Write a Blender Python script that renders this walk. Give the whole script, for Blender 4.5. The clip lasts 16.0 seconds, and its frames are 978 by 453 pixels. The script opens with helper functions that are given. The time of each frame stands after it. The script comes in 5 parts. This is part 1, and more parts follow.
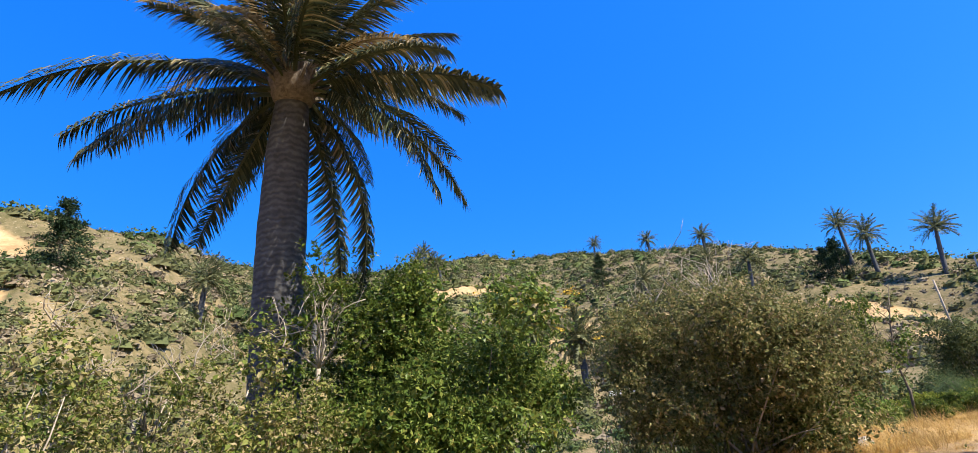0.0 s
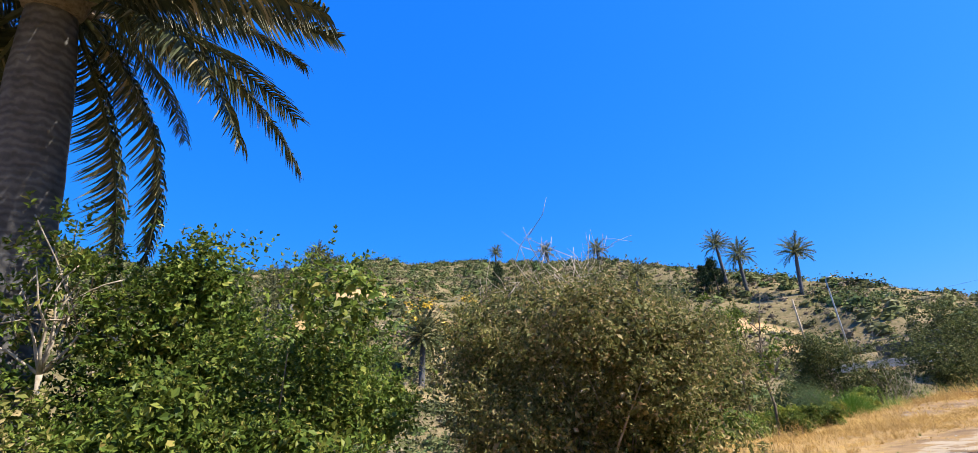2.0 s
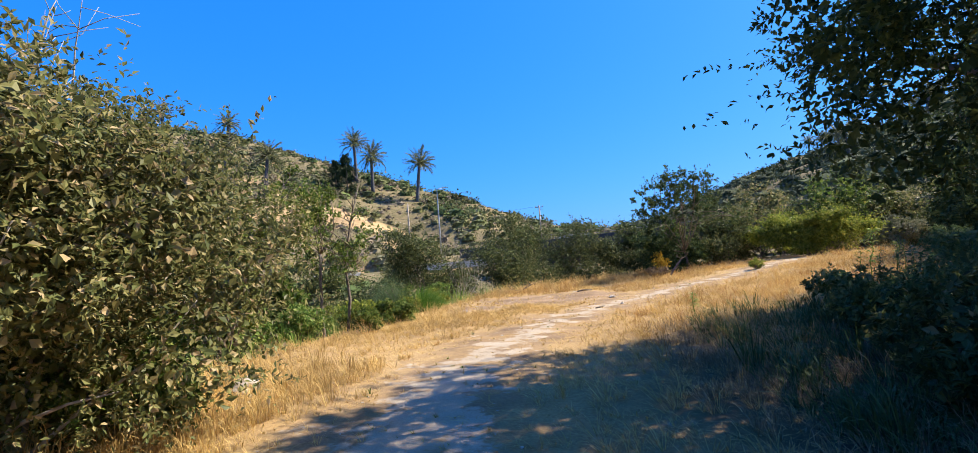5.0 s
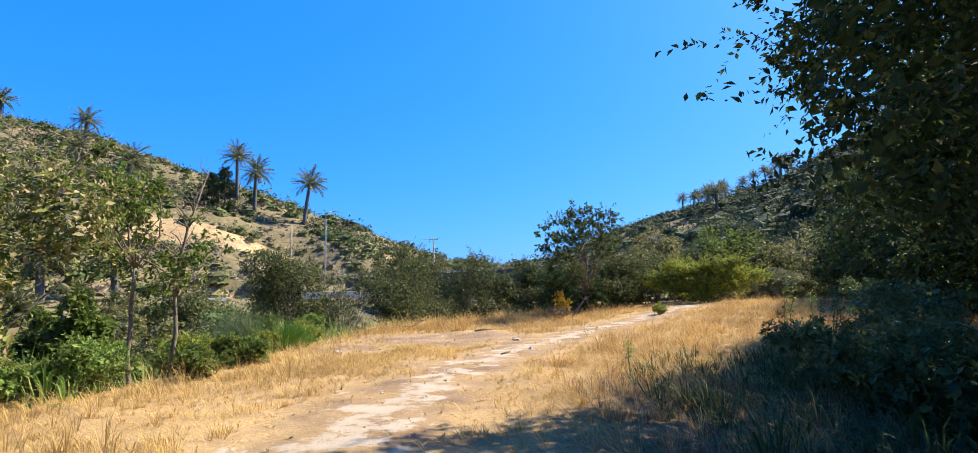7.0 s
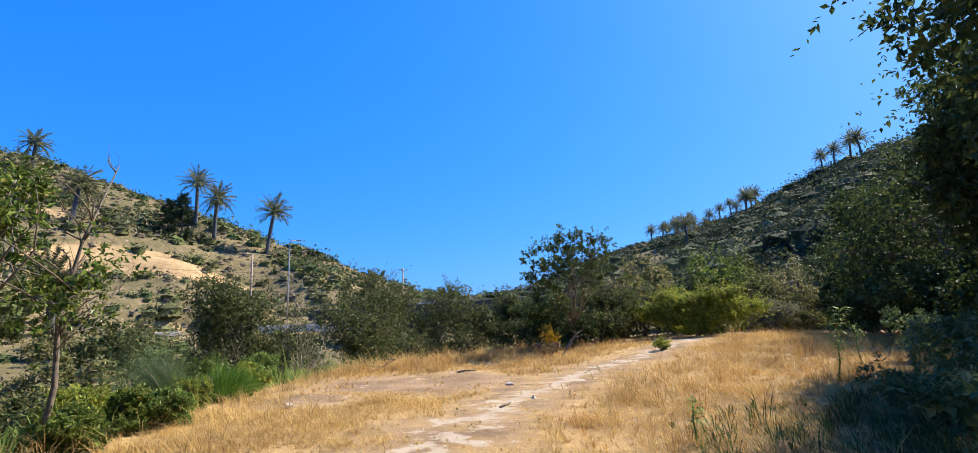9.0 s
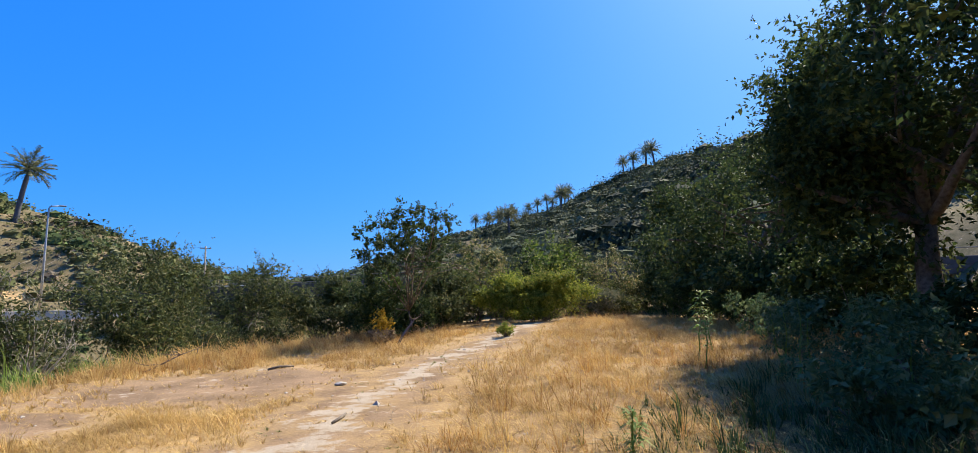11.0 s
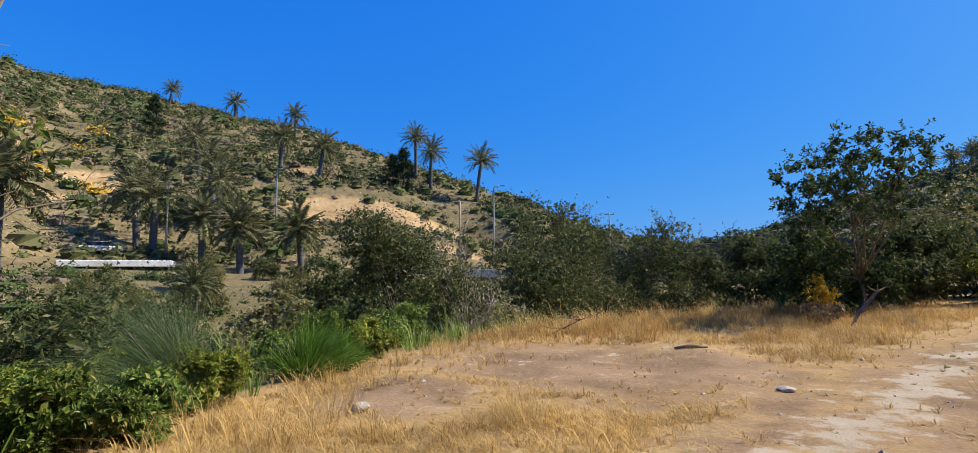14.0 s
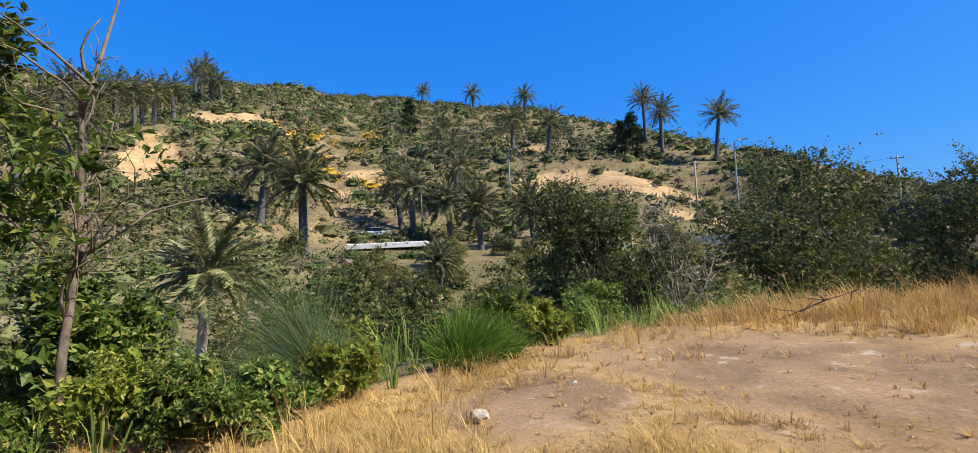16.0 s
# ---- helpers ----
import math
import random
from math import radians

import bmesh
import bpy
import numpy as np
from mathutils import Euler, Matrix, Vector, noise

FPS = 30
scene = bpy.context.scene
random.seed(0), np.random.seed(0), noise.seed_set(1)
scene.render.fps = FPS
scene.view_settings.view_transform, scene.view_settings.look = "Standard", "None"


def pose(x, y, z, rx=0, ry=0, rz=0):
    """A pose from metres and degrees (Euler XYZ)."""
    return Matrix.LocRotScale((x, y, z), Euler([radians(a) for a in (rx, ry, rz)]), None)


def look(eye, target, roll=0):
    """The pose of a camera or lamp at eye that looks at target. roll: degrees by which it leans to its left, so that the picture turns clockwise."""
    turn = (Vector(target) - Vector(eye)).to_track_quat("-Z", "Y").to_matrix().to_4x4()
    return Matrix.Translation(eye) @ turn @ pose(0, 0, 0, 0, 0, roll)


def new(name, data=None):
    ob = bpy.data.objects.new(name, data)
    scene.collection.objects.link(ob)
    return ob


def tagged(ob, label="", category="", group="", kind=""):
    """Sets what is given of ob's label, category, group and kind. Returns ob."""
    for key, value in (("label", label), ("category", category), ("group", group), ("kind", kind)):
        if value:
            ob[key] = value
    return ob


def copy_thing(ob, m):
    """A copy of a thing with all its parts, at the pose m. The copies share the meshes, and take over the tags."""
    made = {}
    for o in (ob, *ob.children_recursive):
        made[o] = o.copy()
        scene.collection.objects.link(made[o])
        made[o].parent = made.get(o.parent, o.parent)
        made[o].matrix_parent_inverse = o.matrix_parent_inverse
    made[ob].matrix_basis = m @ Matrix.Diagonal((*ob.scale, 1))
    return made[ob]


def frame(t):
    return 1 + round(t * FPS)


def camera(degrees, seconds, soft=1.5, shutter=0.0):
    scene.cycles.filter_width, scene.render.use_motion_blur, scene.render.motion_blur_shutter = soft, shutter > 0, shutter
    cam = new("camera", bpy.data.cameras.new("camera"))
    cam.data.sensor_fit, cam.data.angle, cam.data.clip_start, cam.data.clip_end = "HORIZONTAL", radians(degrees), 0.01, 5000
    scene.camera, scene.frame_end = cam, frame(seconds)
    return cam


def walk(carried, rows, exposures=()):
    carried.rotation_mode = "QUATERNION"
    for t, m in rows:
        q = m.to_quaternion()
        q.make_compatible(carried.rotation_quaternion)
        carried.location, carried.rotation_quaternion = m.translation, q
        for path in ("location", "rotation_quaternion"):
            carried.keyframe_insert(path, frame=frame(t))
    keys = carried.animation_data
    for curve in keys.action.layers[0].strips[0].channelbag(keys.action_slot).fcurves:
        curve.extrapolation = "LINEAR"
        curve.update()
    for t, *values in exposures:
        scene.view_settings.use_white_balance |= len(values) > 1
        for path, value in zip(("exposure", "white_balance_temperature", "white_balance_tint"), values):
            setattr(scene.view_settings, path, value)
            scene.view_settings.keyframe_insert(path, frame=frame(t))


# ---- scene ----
cam = camera(85.4, 16.0, soft=0.7)
PATH = [
    (0, (2.409, -9.648, 1.53), (0.816, -8.647, 2.209), -6.9),
    (0.5, (2.012, -9.062, 1.556), (0.511, -7.922, 2.225), -6.8),
    (1, (1.647, -8.471, 1.594), (0.26, -7.191, 2.255), -7.3),
    (1.5, (1.437, -7.796, 1.605), (0.086, -6.484, 2.279), -7.7),
    (2, (1.179, -7.211, 1.599), (-0.203, -5.926, 2.262), -7.1),
    (2.5, (1.003, -6.497, 1.559), (-0.314, -5.133, 2.197), -7.0),
    (3, (0.857, -5.794, 1.541), (-0.311, -4.284, 2.137), -6.6),
    (3.5, (0.701, -5.018, 1.542), (-0.259, -3.333, 2.034), -6.8),
    (4, (0.569, -4.258, 1.527), (-0.266, -2.467, 1.838), -6.6),
    (4.5, (0.343, -3.565, 1.503), (-0.258, -1.666, 1.688), -6.0),
    (4.7, (0.3, -3.295, 1.511), (-0.185, -1.361, 1.655), -5.5),
    (6.8, (-0.108, -0.373, 1.437), (-0.14, 1.612, 1.678), -1.4),
    (7, (-0.179, -0.106, 1.452), (-0.128, 1.878, 1.7), -1.6),
    (7.5, (-0.304, 0.485, 1.474), (-0.172, 2.452, 1.812), -1.7),
    (8, (-0.461, 1.062, 1.484), (-0.427, 3.027, 1.858), -2.0),
    (8.5, (-0.582, 1.74, 1.51), (-0.607, 3.709, 1.86), -1.6),
    (9, (-0.62, 2.499, 1.523), (-0.451, 4.459, 1.885), -1.8),
    (9.5, (-0.652, 3.263, 1.533), (-0.179, 5.167, 1.924), -1.9),
    (9.7, (-0.654, 3.541, 1.534), (-0.068, 5.416, 1.91), -1.8),
    (11.8, (-0.566, 6.106, 1.448), (0.256, 7.908, 1.728), -1.2),
    (12, (-0.549, 6.349, 1.446), (0.269, 8.152, 1.728), -0.7),
    (12.5, (-0.497, 6.983, 1.453), (-0.034, 8.905, 1.751), -0.2),
    (13, (-0.537, 7.511, 1.49), (-0.51, 9.49, 1.783), -0.1),
    (13.5, (-0.565, 7.995, 1.521), (-0.845, 9.963, 1.746), -0.2),
    (14, (-0.543, 8.44, 1.515), (-1.146, 10.338, 1.697), -0.4),
    (14.5, (-0.579, 8.898, 1.491), (-1.432, 10.703, 1.617), -1.3),
    (15, (-0.474, 9.345, 1.496), (-1.464, 11.079, 1.622), -3.2),
    (15.5, (-0.345, 9.794, 1.579), (-1.529, 11.4, 1.708), -2.5),
    (16, (-0.176, 10.228, 1.59), (-1.538, 11.689, 1.685), -2.7),
]
walk(cam, [(t, look(eye, target, roll)) for t, eye, target, roll in PATH],
     exposures=[(0, 1.2), (3.5, 1.2), (7, 1.4), (9.5, 1.12), (12, 0.9), (12.6, 0.72), (13, 0.65), (14, 0.72), (16, 0.85)])

# ---- daylight: clear sky, sun high over the trees on the right of the track ----
SUN_BEARING, SUN_HEIGHT = 66.0, 45.0
world = bpy.data.worlds.new("sky")
scene.world = world
world.use_nodes = True
wn, wl = world.node_tree.nodes, world.node_tree.links
sky = wn.new("ShaderNodeTexSky")
sky.sky_type, sky.sun_disc = "NISHITA", False
sky.sun_elevation, sky.sun_rotation = radians(SUN_HEIGHT), radians(SUN_BEARING)
sky.altitude, sky.air_density, sky.dust_density, sky.ozone_density = 300, 1.0, 1.8, 4.0
deep = wn.new("ShaderNodeHueSaturation")
deep.inputs["Saturation"].default_value = 1.3
wl.new(sky.outputs["Color"], deep.inputs["Color"])
apart, again = wn.new("ShaderNodeSeparateColor"), wn.new("ShaderNodeCombineColor")
wl.new(deep.outputs["Color"], apart.inputs["Color"])
# a deep clear blue that stays blue down to the hills
for channel, power, share in (("Red", 0.92, 0.26), ("Green", 0.52, 1.06), ("Blue", 0.2, 3.8)):
    lift, scaled = wn.new("ShaderNodeMath"), wn.new("ShaderNodeMath")
    lift.operation, scaled.operation = "POWER", "MULTIPLY"
    lift.inputs[1].default_value, scaled.inputs[1].default_value = power, share
    wl.new(apart.outputs[channel], lift.inputs[0])
    wl.new(lift.outputs[0], scaled.inputs[0])
    wl.new(scaled.outputs[0], again.inputs[channel])
wl.new(again.outputs["Color"], wn["Background"].inputs["Color"])
wn["Background"].inputs["Strength"].default_value = 0.1
sun = new("sun", bpy.data.lights.new("sun", "SUN"))
sun.data.energy, sun.data.angle, sun.data.color = 5.0, radians(0.5), (1.0, 0.90, 0.74)
b, h = radians(SUN_BEARING), radians(SUN_HEIGHT)
sun.matrix_world = look((math.sin(b) * math.cos(h) * 60, math.cos(b) * math.cos(h) * 60, math.sin(h) * 60), (0, 0, 0))


# ---- materials ----
def material(name, rough=0.8):
    m = bpy.data.materials.new(name)
    m.use_nodes = True
    shader = m.node_tree.nodes["Principled BSDF"]
    shader.inputs["Roughness"].default_value = rough
    shader.inputs["Specular IOR Level"].default_value = 0.3
    return m, m.node_tree.nodes, m.node_tree.links, shader


def ramp(nodes, links, source, stops):
    r = nodes.new("ShaderNodeValToRGB")
    while len(r.color_ramp.elements) < len(stops):
        r.color_ramp.elements.new(0.5)
    for e, (at, colour) in zip(r.color_ramp.elements, stops):
        e.position, e.color = at, (*colour, 1)
    links.new(source, r.inputs["Fac"])
    return r.outputs["Color"]


def grain(nodes, links, scale, detail=4.0, rough=0.6):
    co = nodes.new("ShaderNodeTexCoord")
    n = nodes.new("ShaderNodeTexNoise")
    n.inputs["Scale"].default_value, n.inputs["Detail"].default_value, n.inputs["Roughness"].default_value = scale, detail, rough
    links.new(co.outputs["Object"], n.inputs["Vector"])
    return n.outputs["Fac"]


def mixed(nodes, links, fac, a, b, how="MIX"):
    m = nodes.new("ShaderNodeMix")
    m.data_type, m.blend_type = "RGBA", how
    for value, socket in ((fac, m.inputs[0]), (a, m.inputs[6]), (b, m.inputs[7])):
        if isinstance(value, (int, float)):
            socket.default_value = value
        elif isinstance(value, tuple):
            socket.default_value = (*value, 1)
        else:
            links.new(value, socket)
    return m.outputs[2]


def bumped(nodes, links, shader, fac, strength, distance):
    bump = nodes.new("ShaderNodeBump")
    bump.inputs["Strength"].default_value, bump.inputs["Distance"].default_value = strength, distance
    links.new(fac, bump.inputs["Height"])
    links.new(bump.outputs["Normal"], shader.inputs["Normal"])


def leaf_material(name, stops, rough=0.5, thin=0.35, patch=0.6):
    """Leaves: each one of its own tint out of stops, with larger patches of tone, and light coming through."""
    m, n, l, shader = material(name, rough)
    geo = n.new("ShaderNodeNewGeometry")
    base = ramp(n, l, geo.outputs["Random Per Island"], stops)
    tone = ramp(n, l, grain(n, l, patch, 2), [(0.3, (0.72, 0.70, 0.66)), (0.7, (1.2, 1.2, 1.1))])
    colour = mixed(n, l, 1.0, base, tone, "MULTIPLY")
    l.new(colour, shader.inputs["Base Color"])
    shader.inputs["Specular IOR Level"].default_value = 0.12
    through_leaf = n.new("ShaderNodeBsdfTranslucent")
    l.new(colour, through_leaf.inputs["Color"])
    mix = n.new("ShaderNodeMixShader")
    mix.inputs[0].default_value = thin
    l.new(shader.outputs[0], mix.inputs[1])
    l.new(through_leaf.outputs[0], mix.inputs[2])
    l.new(mix.outputs[0], n["Material Output"].inputs["Surface"])
    return m


def scrub_material(name, stops, rough=0.85, thin=0.15):
    """Hillside bushes: one tint for each bush, a little change from spray to spray, and broad patches."""
    m, n, l, shader = material(name, rough)
    geo, tint = n.new("ShaderNodeNewGeometry"), n.new("ShaderNodeAttribute")
    tint.attribute_name = "tint"
    base = ramp(n, l, tint.outputs["Fac"], stops)
    spray = ramp(n, l, geo.outputs["Random Per Island"], [(0.0, (0.6, 0.6, 0.58)), (1.0, (1.3, 1.3, 1.25))])
    broad = ramp(n, l, grain(n, l, 0.03, 3), [(0.35, (0.85, 0.82, 0.78)), (0.65, (1.1, 1.1, 1.05))])
    colour = mixed(n, l, 1.0, mixed(n, l, 1.0, base, spray, "MULTIPLY"), broad, "MULTIPLY")
    l.new(colour, shader.inputs["Base Color"])
    shader.inputs["Specular IOR Level"].default_value = 0.1
    glow = n.new("ShaderNodeBsdfTranslucent")
    l.new(colour, glow.inputs["Color"])
    mix = n.new("ShaderNodeMixShader")
    mix.inputs[0].default_value = thin
    l.new(shader.outputs[0], mix.inputs[1])
    l.new(glow.outputs[0], mix.inputs[2])
    l.new(mix.outputs[0], n["Material Output"].inputs["Surface"])
    return m


def plain_material(name, dark, light, scale=8.0, rough=0.8, bump=0.3, metal=0.0, stains=True):
    m, n, l, shader = material(name, rough)
    shader.inputs["Metallic"].default_value = metal
    fine = grain(n, l, scale, 6)
    colour = ramp(n, l, fine, [(0.3, dark), (0.7, light)])
    if stains:
        wide = ramp(n, l, grain(n, l, scale * 0.13, 3), [(0.35, (0.8, 0.78, 0.74)), (0.65, (1.08, 1.08, 1.08))])
        colour = mixed(n, l, 1.0, colour, wide, "MULTIPLY")
    l.new(colour, shader.inputs["Base Color"])
    bumped(n, l, shader, fine, bump, 0.02)
    return m


M = {
    "green": leaf_material("broad_green_leaf", [(0.0, (0.045, 0.075, 0.016)), (0.4, (0.09, 0.145, 0.03)), (0.75, (0.155, 0.21, 0.045)), (0.94, (0.24, 0.27, 0.07)), (1.0, (0.36, 0.31, 0.11))], 0.36, 0.38),
    "olive": leaf_material("dull_olive_leaf", [(0.0, (0.08, 0.10, 0.038)), (0.45, (0.17, 0.18, 0.068)), (0.8, (0.29, 0.265, 0.115)), (1.0, (0.44, 0.33, 0.2))], 0.42, 0.4),
    "mixed": leaf_material("dusty_mixed_leaf", [(0, (0.069, 0.109, 0.0253)), (0.4, (0.161, 0.196, 0.046)), (0.7, (0.265, 0.253, 0.0978)), (1, (0.414, 0.333, 0.207))], 0.7, 0.3),
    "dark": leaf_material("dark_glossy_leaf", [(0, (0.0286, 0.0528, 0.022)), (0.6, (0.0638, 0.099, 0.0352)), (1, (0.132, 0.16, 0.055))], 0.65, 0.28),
    "bush": leaf_material("deep_green_leaf", [(0.0, (0.04, 0.057, 0.022)), (0.5, (0.085, 0.108, 0.04)), (0.85, (0.15, 0.168, 0.062)), (1.0, (0.25, 0.22, 0.11))], 0.5, 0.35),
    "bright": leaf_material("bright_broom_stem", [(0, (0.0517, 0.127, 0.0161)), (0.5, (0.103, 0.218, 0.0287)), (1, (0.196, 0.31, 0.0575))], 0.5, 0.25),
    "blue": leaf_material("feathery_blue_green_stem", [(0, (0.06, 0.112, 0.0525)), (0.5, (0.112, 0.18, 0.0825)), (1, (0.21, 0.255, 0.128))], 0.6, 0.3),
    "yellowgreen": leaf_material("yellow_green_leaf", [(0, (0.1, 0.15, 0.025)), (0.5, (0.213, 0.263, 0.0438)), (1, (0.413, 0.4, 0.0875))], 0.55, 0.4),
    "greygreen": leaf_material("grey_green_leaf", [(0.0, (0.10, 0.12, 0.07)), (0.5, (0.19, 0.20, 0.13)), (1.0, (0.32, 0.31, 0.22))], 0.7, 0.3),
    "scrub": scrub_material("hillside_scrub_leaf", [(0.0, (0.07, 0.085, 0.042)), (0.4, (0.115, 0.13, 0.058)), (0.7, (0.165, 0.17, 0.08)), (0.88, (0.20, 0.19, 0.12)), (1.0, (0.25, 0.215, 0.15))], 0.85, 0.25),
    "drybrush": leaf_material("dry_brown_brush", [(0.0, (0.14, 0.10, 0.065)), (0.5, (0.24, 0.18, 0.11)), (1.0, (0.36, 0.28, 0.18))], 0.85, 0.2, 0.05),
    "hillbrush": scrub_material("hillside_dry_brush", [(0.0, (0.12, 0.10, 0.08)), (0.5, (0.20, 0.165, 0.125)), (1.0, (0.29, 0.235, 0.17))]),
    "hillbush": scrub_material("hillside_dark_bush", [(0, (0.039, 0.065, 0.0286)), (0.5, (0.0715, 0.104, 0.039)), (1, (0.13, 0.156, 0.0585))]),
    # hill scrub again, with the backlit ridge's shade put into a darker colour
    "ridge": scrub_material("shaded_ridge_leaf", [(0, (0.0345, 0.0483, 0.0322)), (0.5, (0.069, 0.0862, 0.0483)), (0.85, (0.115, 0.132, 0.069)), (1, (0.172, 0.172, 0.0978))]),
    "hillflower": scrub_material("hillside_yellow_blossom", [(0.0, (0.30, 0.22, 0.05)), (0.5, (0.5, 0.34, 0.05)), (1.0, (0.62, 0.42, 0.06))]),
    "palmyoung": leaf_material("pale_palm_leaflet", [(0.0, (0.10, 0.125, 0.06)), (0.5, (0.19, 0.21, 0.10)), (0.85, (0.27, 0.27, 0.14)), (1.0, (0.38, 0.32, 0.19))], 0.4, 0.25),
    "flower": leaf_material("yellow_blossom", [(0.0, (0.30, 0.20, 0.03)), (0.5, (0.55, 0.36, 0.04)), (1.0, (0.7, 0.5, 0.06))], 0.7, 0.3),
    "palm": leaf_material("palm_leaflet", [(0, (0.0275, 0.0375, 0.0225)), (0.5, (0.0562, 0.0688, 0.0375)), (0.85, (0.112, 0.112, 0.0625)), (1, (0.338, 0.275, 0.15))], 0.36, 0.1),
    "palmfar": leaf_material("hill_palm_leaflet", [(0, (0.055, 0.066, 0.033)), (0.5, (0.11, 0.127, 0.0605)), (0.85, (0.187, 0.187, 0.099)), (1, (0.33, 0.275, 0.165))], 0.5, 0.3),
    "palmdry": leaf_material("dry_palm_leaflet", [(0.0, (0.22, 0.15, 0.08)), (0.5, (0.38, 0.28, 0.15)), (1.0, (0.55, 0.44, 0.26))], 0.7, 0.3),
    "pine": leaf_material("pine_needle", [(0.0, (0.012, 0.03, 0.014)), (0.6, (0.03, 0.055, 0.025)), (1.0, (0.055, 0.085, 0.04))], 0.6, 0.1),
    "straw": leaf_material("dry_straw_grass", [(0.0, (0.34, 0.22, 0.085)), (0.4, (0.52, 0.36, 0.14)), (0.8, (0.66, 0.49, 0.22)), (1.0, (0.42, 0.24, 0.10))], 0.7, 0.35, 0.5),
    "rust": leaf_material("russet_grass", [(0.0, (0.28, 0.14, 0.05)), (0.5, (0.42, 0.25, 0.09)), (1.0, (0.58, 0.39, 0.15))], 0.7, 0.35, 0.5),
    "greengrass": leaf_material("fresh_weed_leaf", [(0, (0.07, 0.14, 0.028)), (0.5, (0.154, 0.252, 0.056)), (1, (0.35, 0.378, 0.126))], 0.6, 0.35),
    "bark": plain_material("grey_brown_bark", (0.09, 0.07, 0.055), (0.24, 0.20, 0.16), 12, 0.9, 0.6),
    "palebark": plain_material("pale_weathered_wood", (0.26, 0.22, 0.18), (0.46, 0.41, 0.35), 10, 0.9, 0.5),
    "concrete": plain_material("weathered_concrete", (0.16, 0.155, 0.145), (0.27, 0.26, 0.245), 3, 0.85, 0.3),
    # the concrete above, darkened in colour to stand for shade on it
    "darkconcrete": plain_material("shaded_concrete", (0.06, 0.06, 0.06), (0.11, 0.11, 0.105), 2, 0.9, 0.3),
    "whitepaint": plain_material("white_sheet_roof", (0.68, 0.69, 0.70), (0.80, 0.81, 0.82), 2, 0.5, 0.1),
    "wall": plain_material("cream_render", (0.52, 0.48, 0.40), (0.66, 0.62, 0.54), 2, 0.85, 0.2),
    "steel": plain_material("galvanised_steel", (0.42, 0.43, 0.44), (0.55, 0.56, 0.57), 6, 0.45, 0.05, 0.6),
    "polewood": plain_material("grey_pole_wood", (0.28, 0.23, 0.17), (0.45, 0.38, 0.30), 5, 0.85, 0.3),
    "stone": plain_material("pale_field_stone", (0.3, 0.27, 0.225), (0.5, 0.46, 0.4), 14, 0.85, 0.6),
    "rubber": plain_material("dark_rubber", (0.02, 0.02, 0.02), (0.04, 0.04, 0.04), 20, 0.8, 0.1),
    "carpaint": plain_material("white_car_paint", (0.72, 0.73, 0.74), (0.78, 0.79, 0.8), 2, 0.25, 0.0, 0.0, False),
    "glass": plain_material("tinted_car_glass", (0.02, 0.025, 0.03), (0.03, 0.035, 0.04), 2, 0.08, 0.0, 0.0, False),
}


def trunk_material():
    """Smooth grey palm bark with close rings and old scars."""
    m, n, l, shader = material("grey_ringed_palm_bark", 0.8)
    co = n.new("ShaderNodeTexCoord")
    wave = n.new("ShaderNodeTexWave")
    wave.bands_direction = "Z"
    for key, value in (("Scale", 2.2), ("Distortion", 6.0), ("Detail", 4.0), ("Detail Scale", 2.0)):
        wave.inputs[key].default_value = value
    l.new(co.outputs["Object"], wave.inputs["Vector"])
    rings = ramp(n, l, wave.outputs["Fac"], [(0.1, (0.078, 0.08, 0.09)), (0.5, (0.1, 0.102, 0.112)), (0.9, (0.125, 0.127, 0.137))])
    scars = ramp(n, l, grain(n, l, 3.5, 6), [(0.3, (0.6, 0.58, 0.56)), (0.7, (1.15, 1.13, 1.1))])
    l.new(mixed(n, l, 1.0, rings, scars, "MULTIPLY"), shader.inputs["Base Color"])
    bumped(n, l, shader, wave.outputs["Fac"], 0.3, 0.02)
    return m


M["palmbark"] = trunk_material()


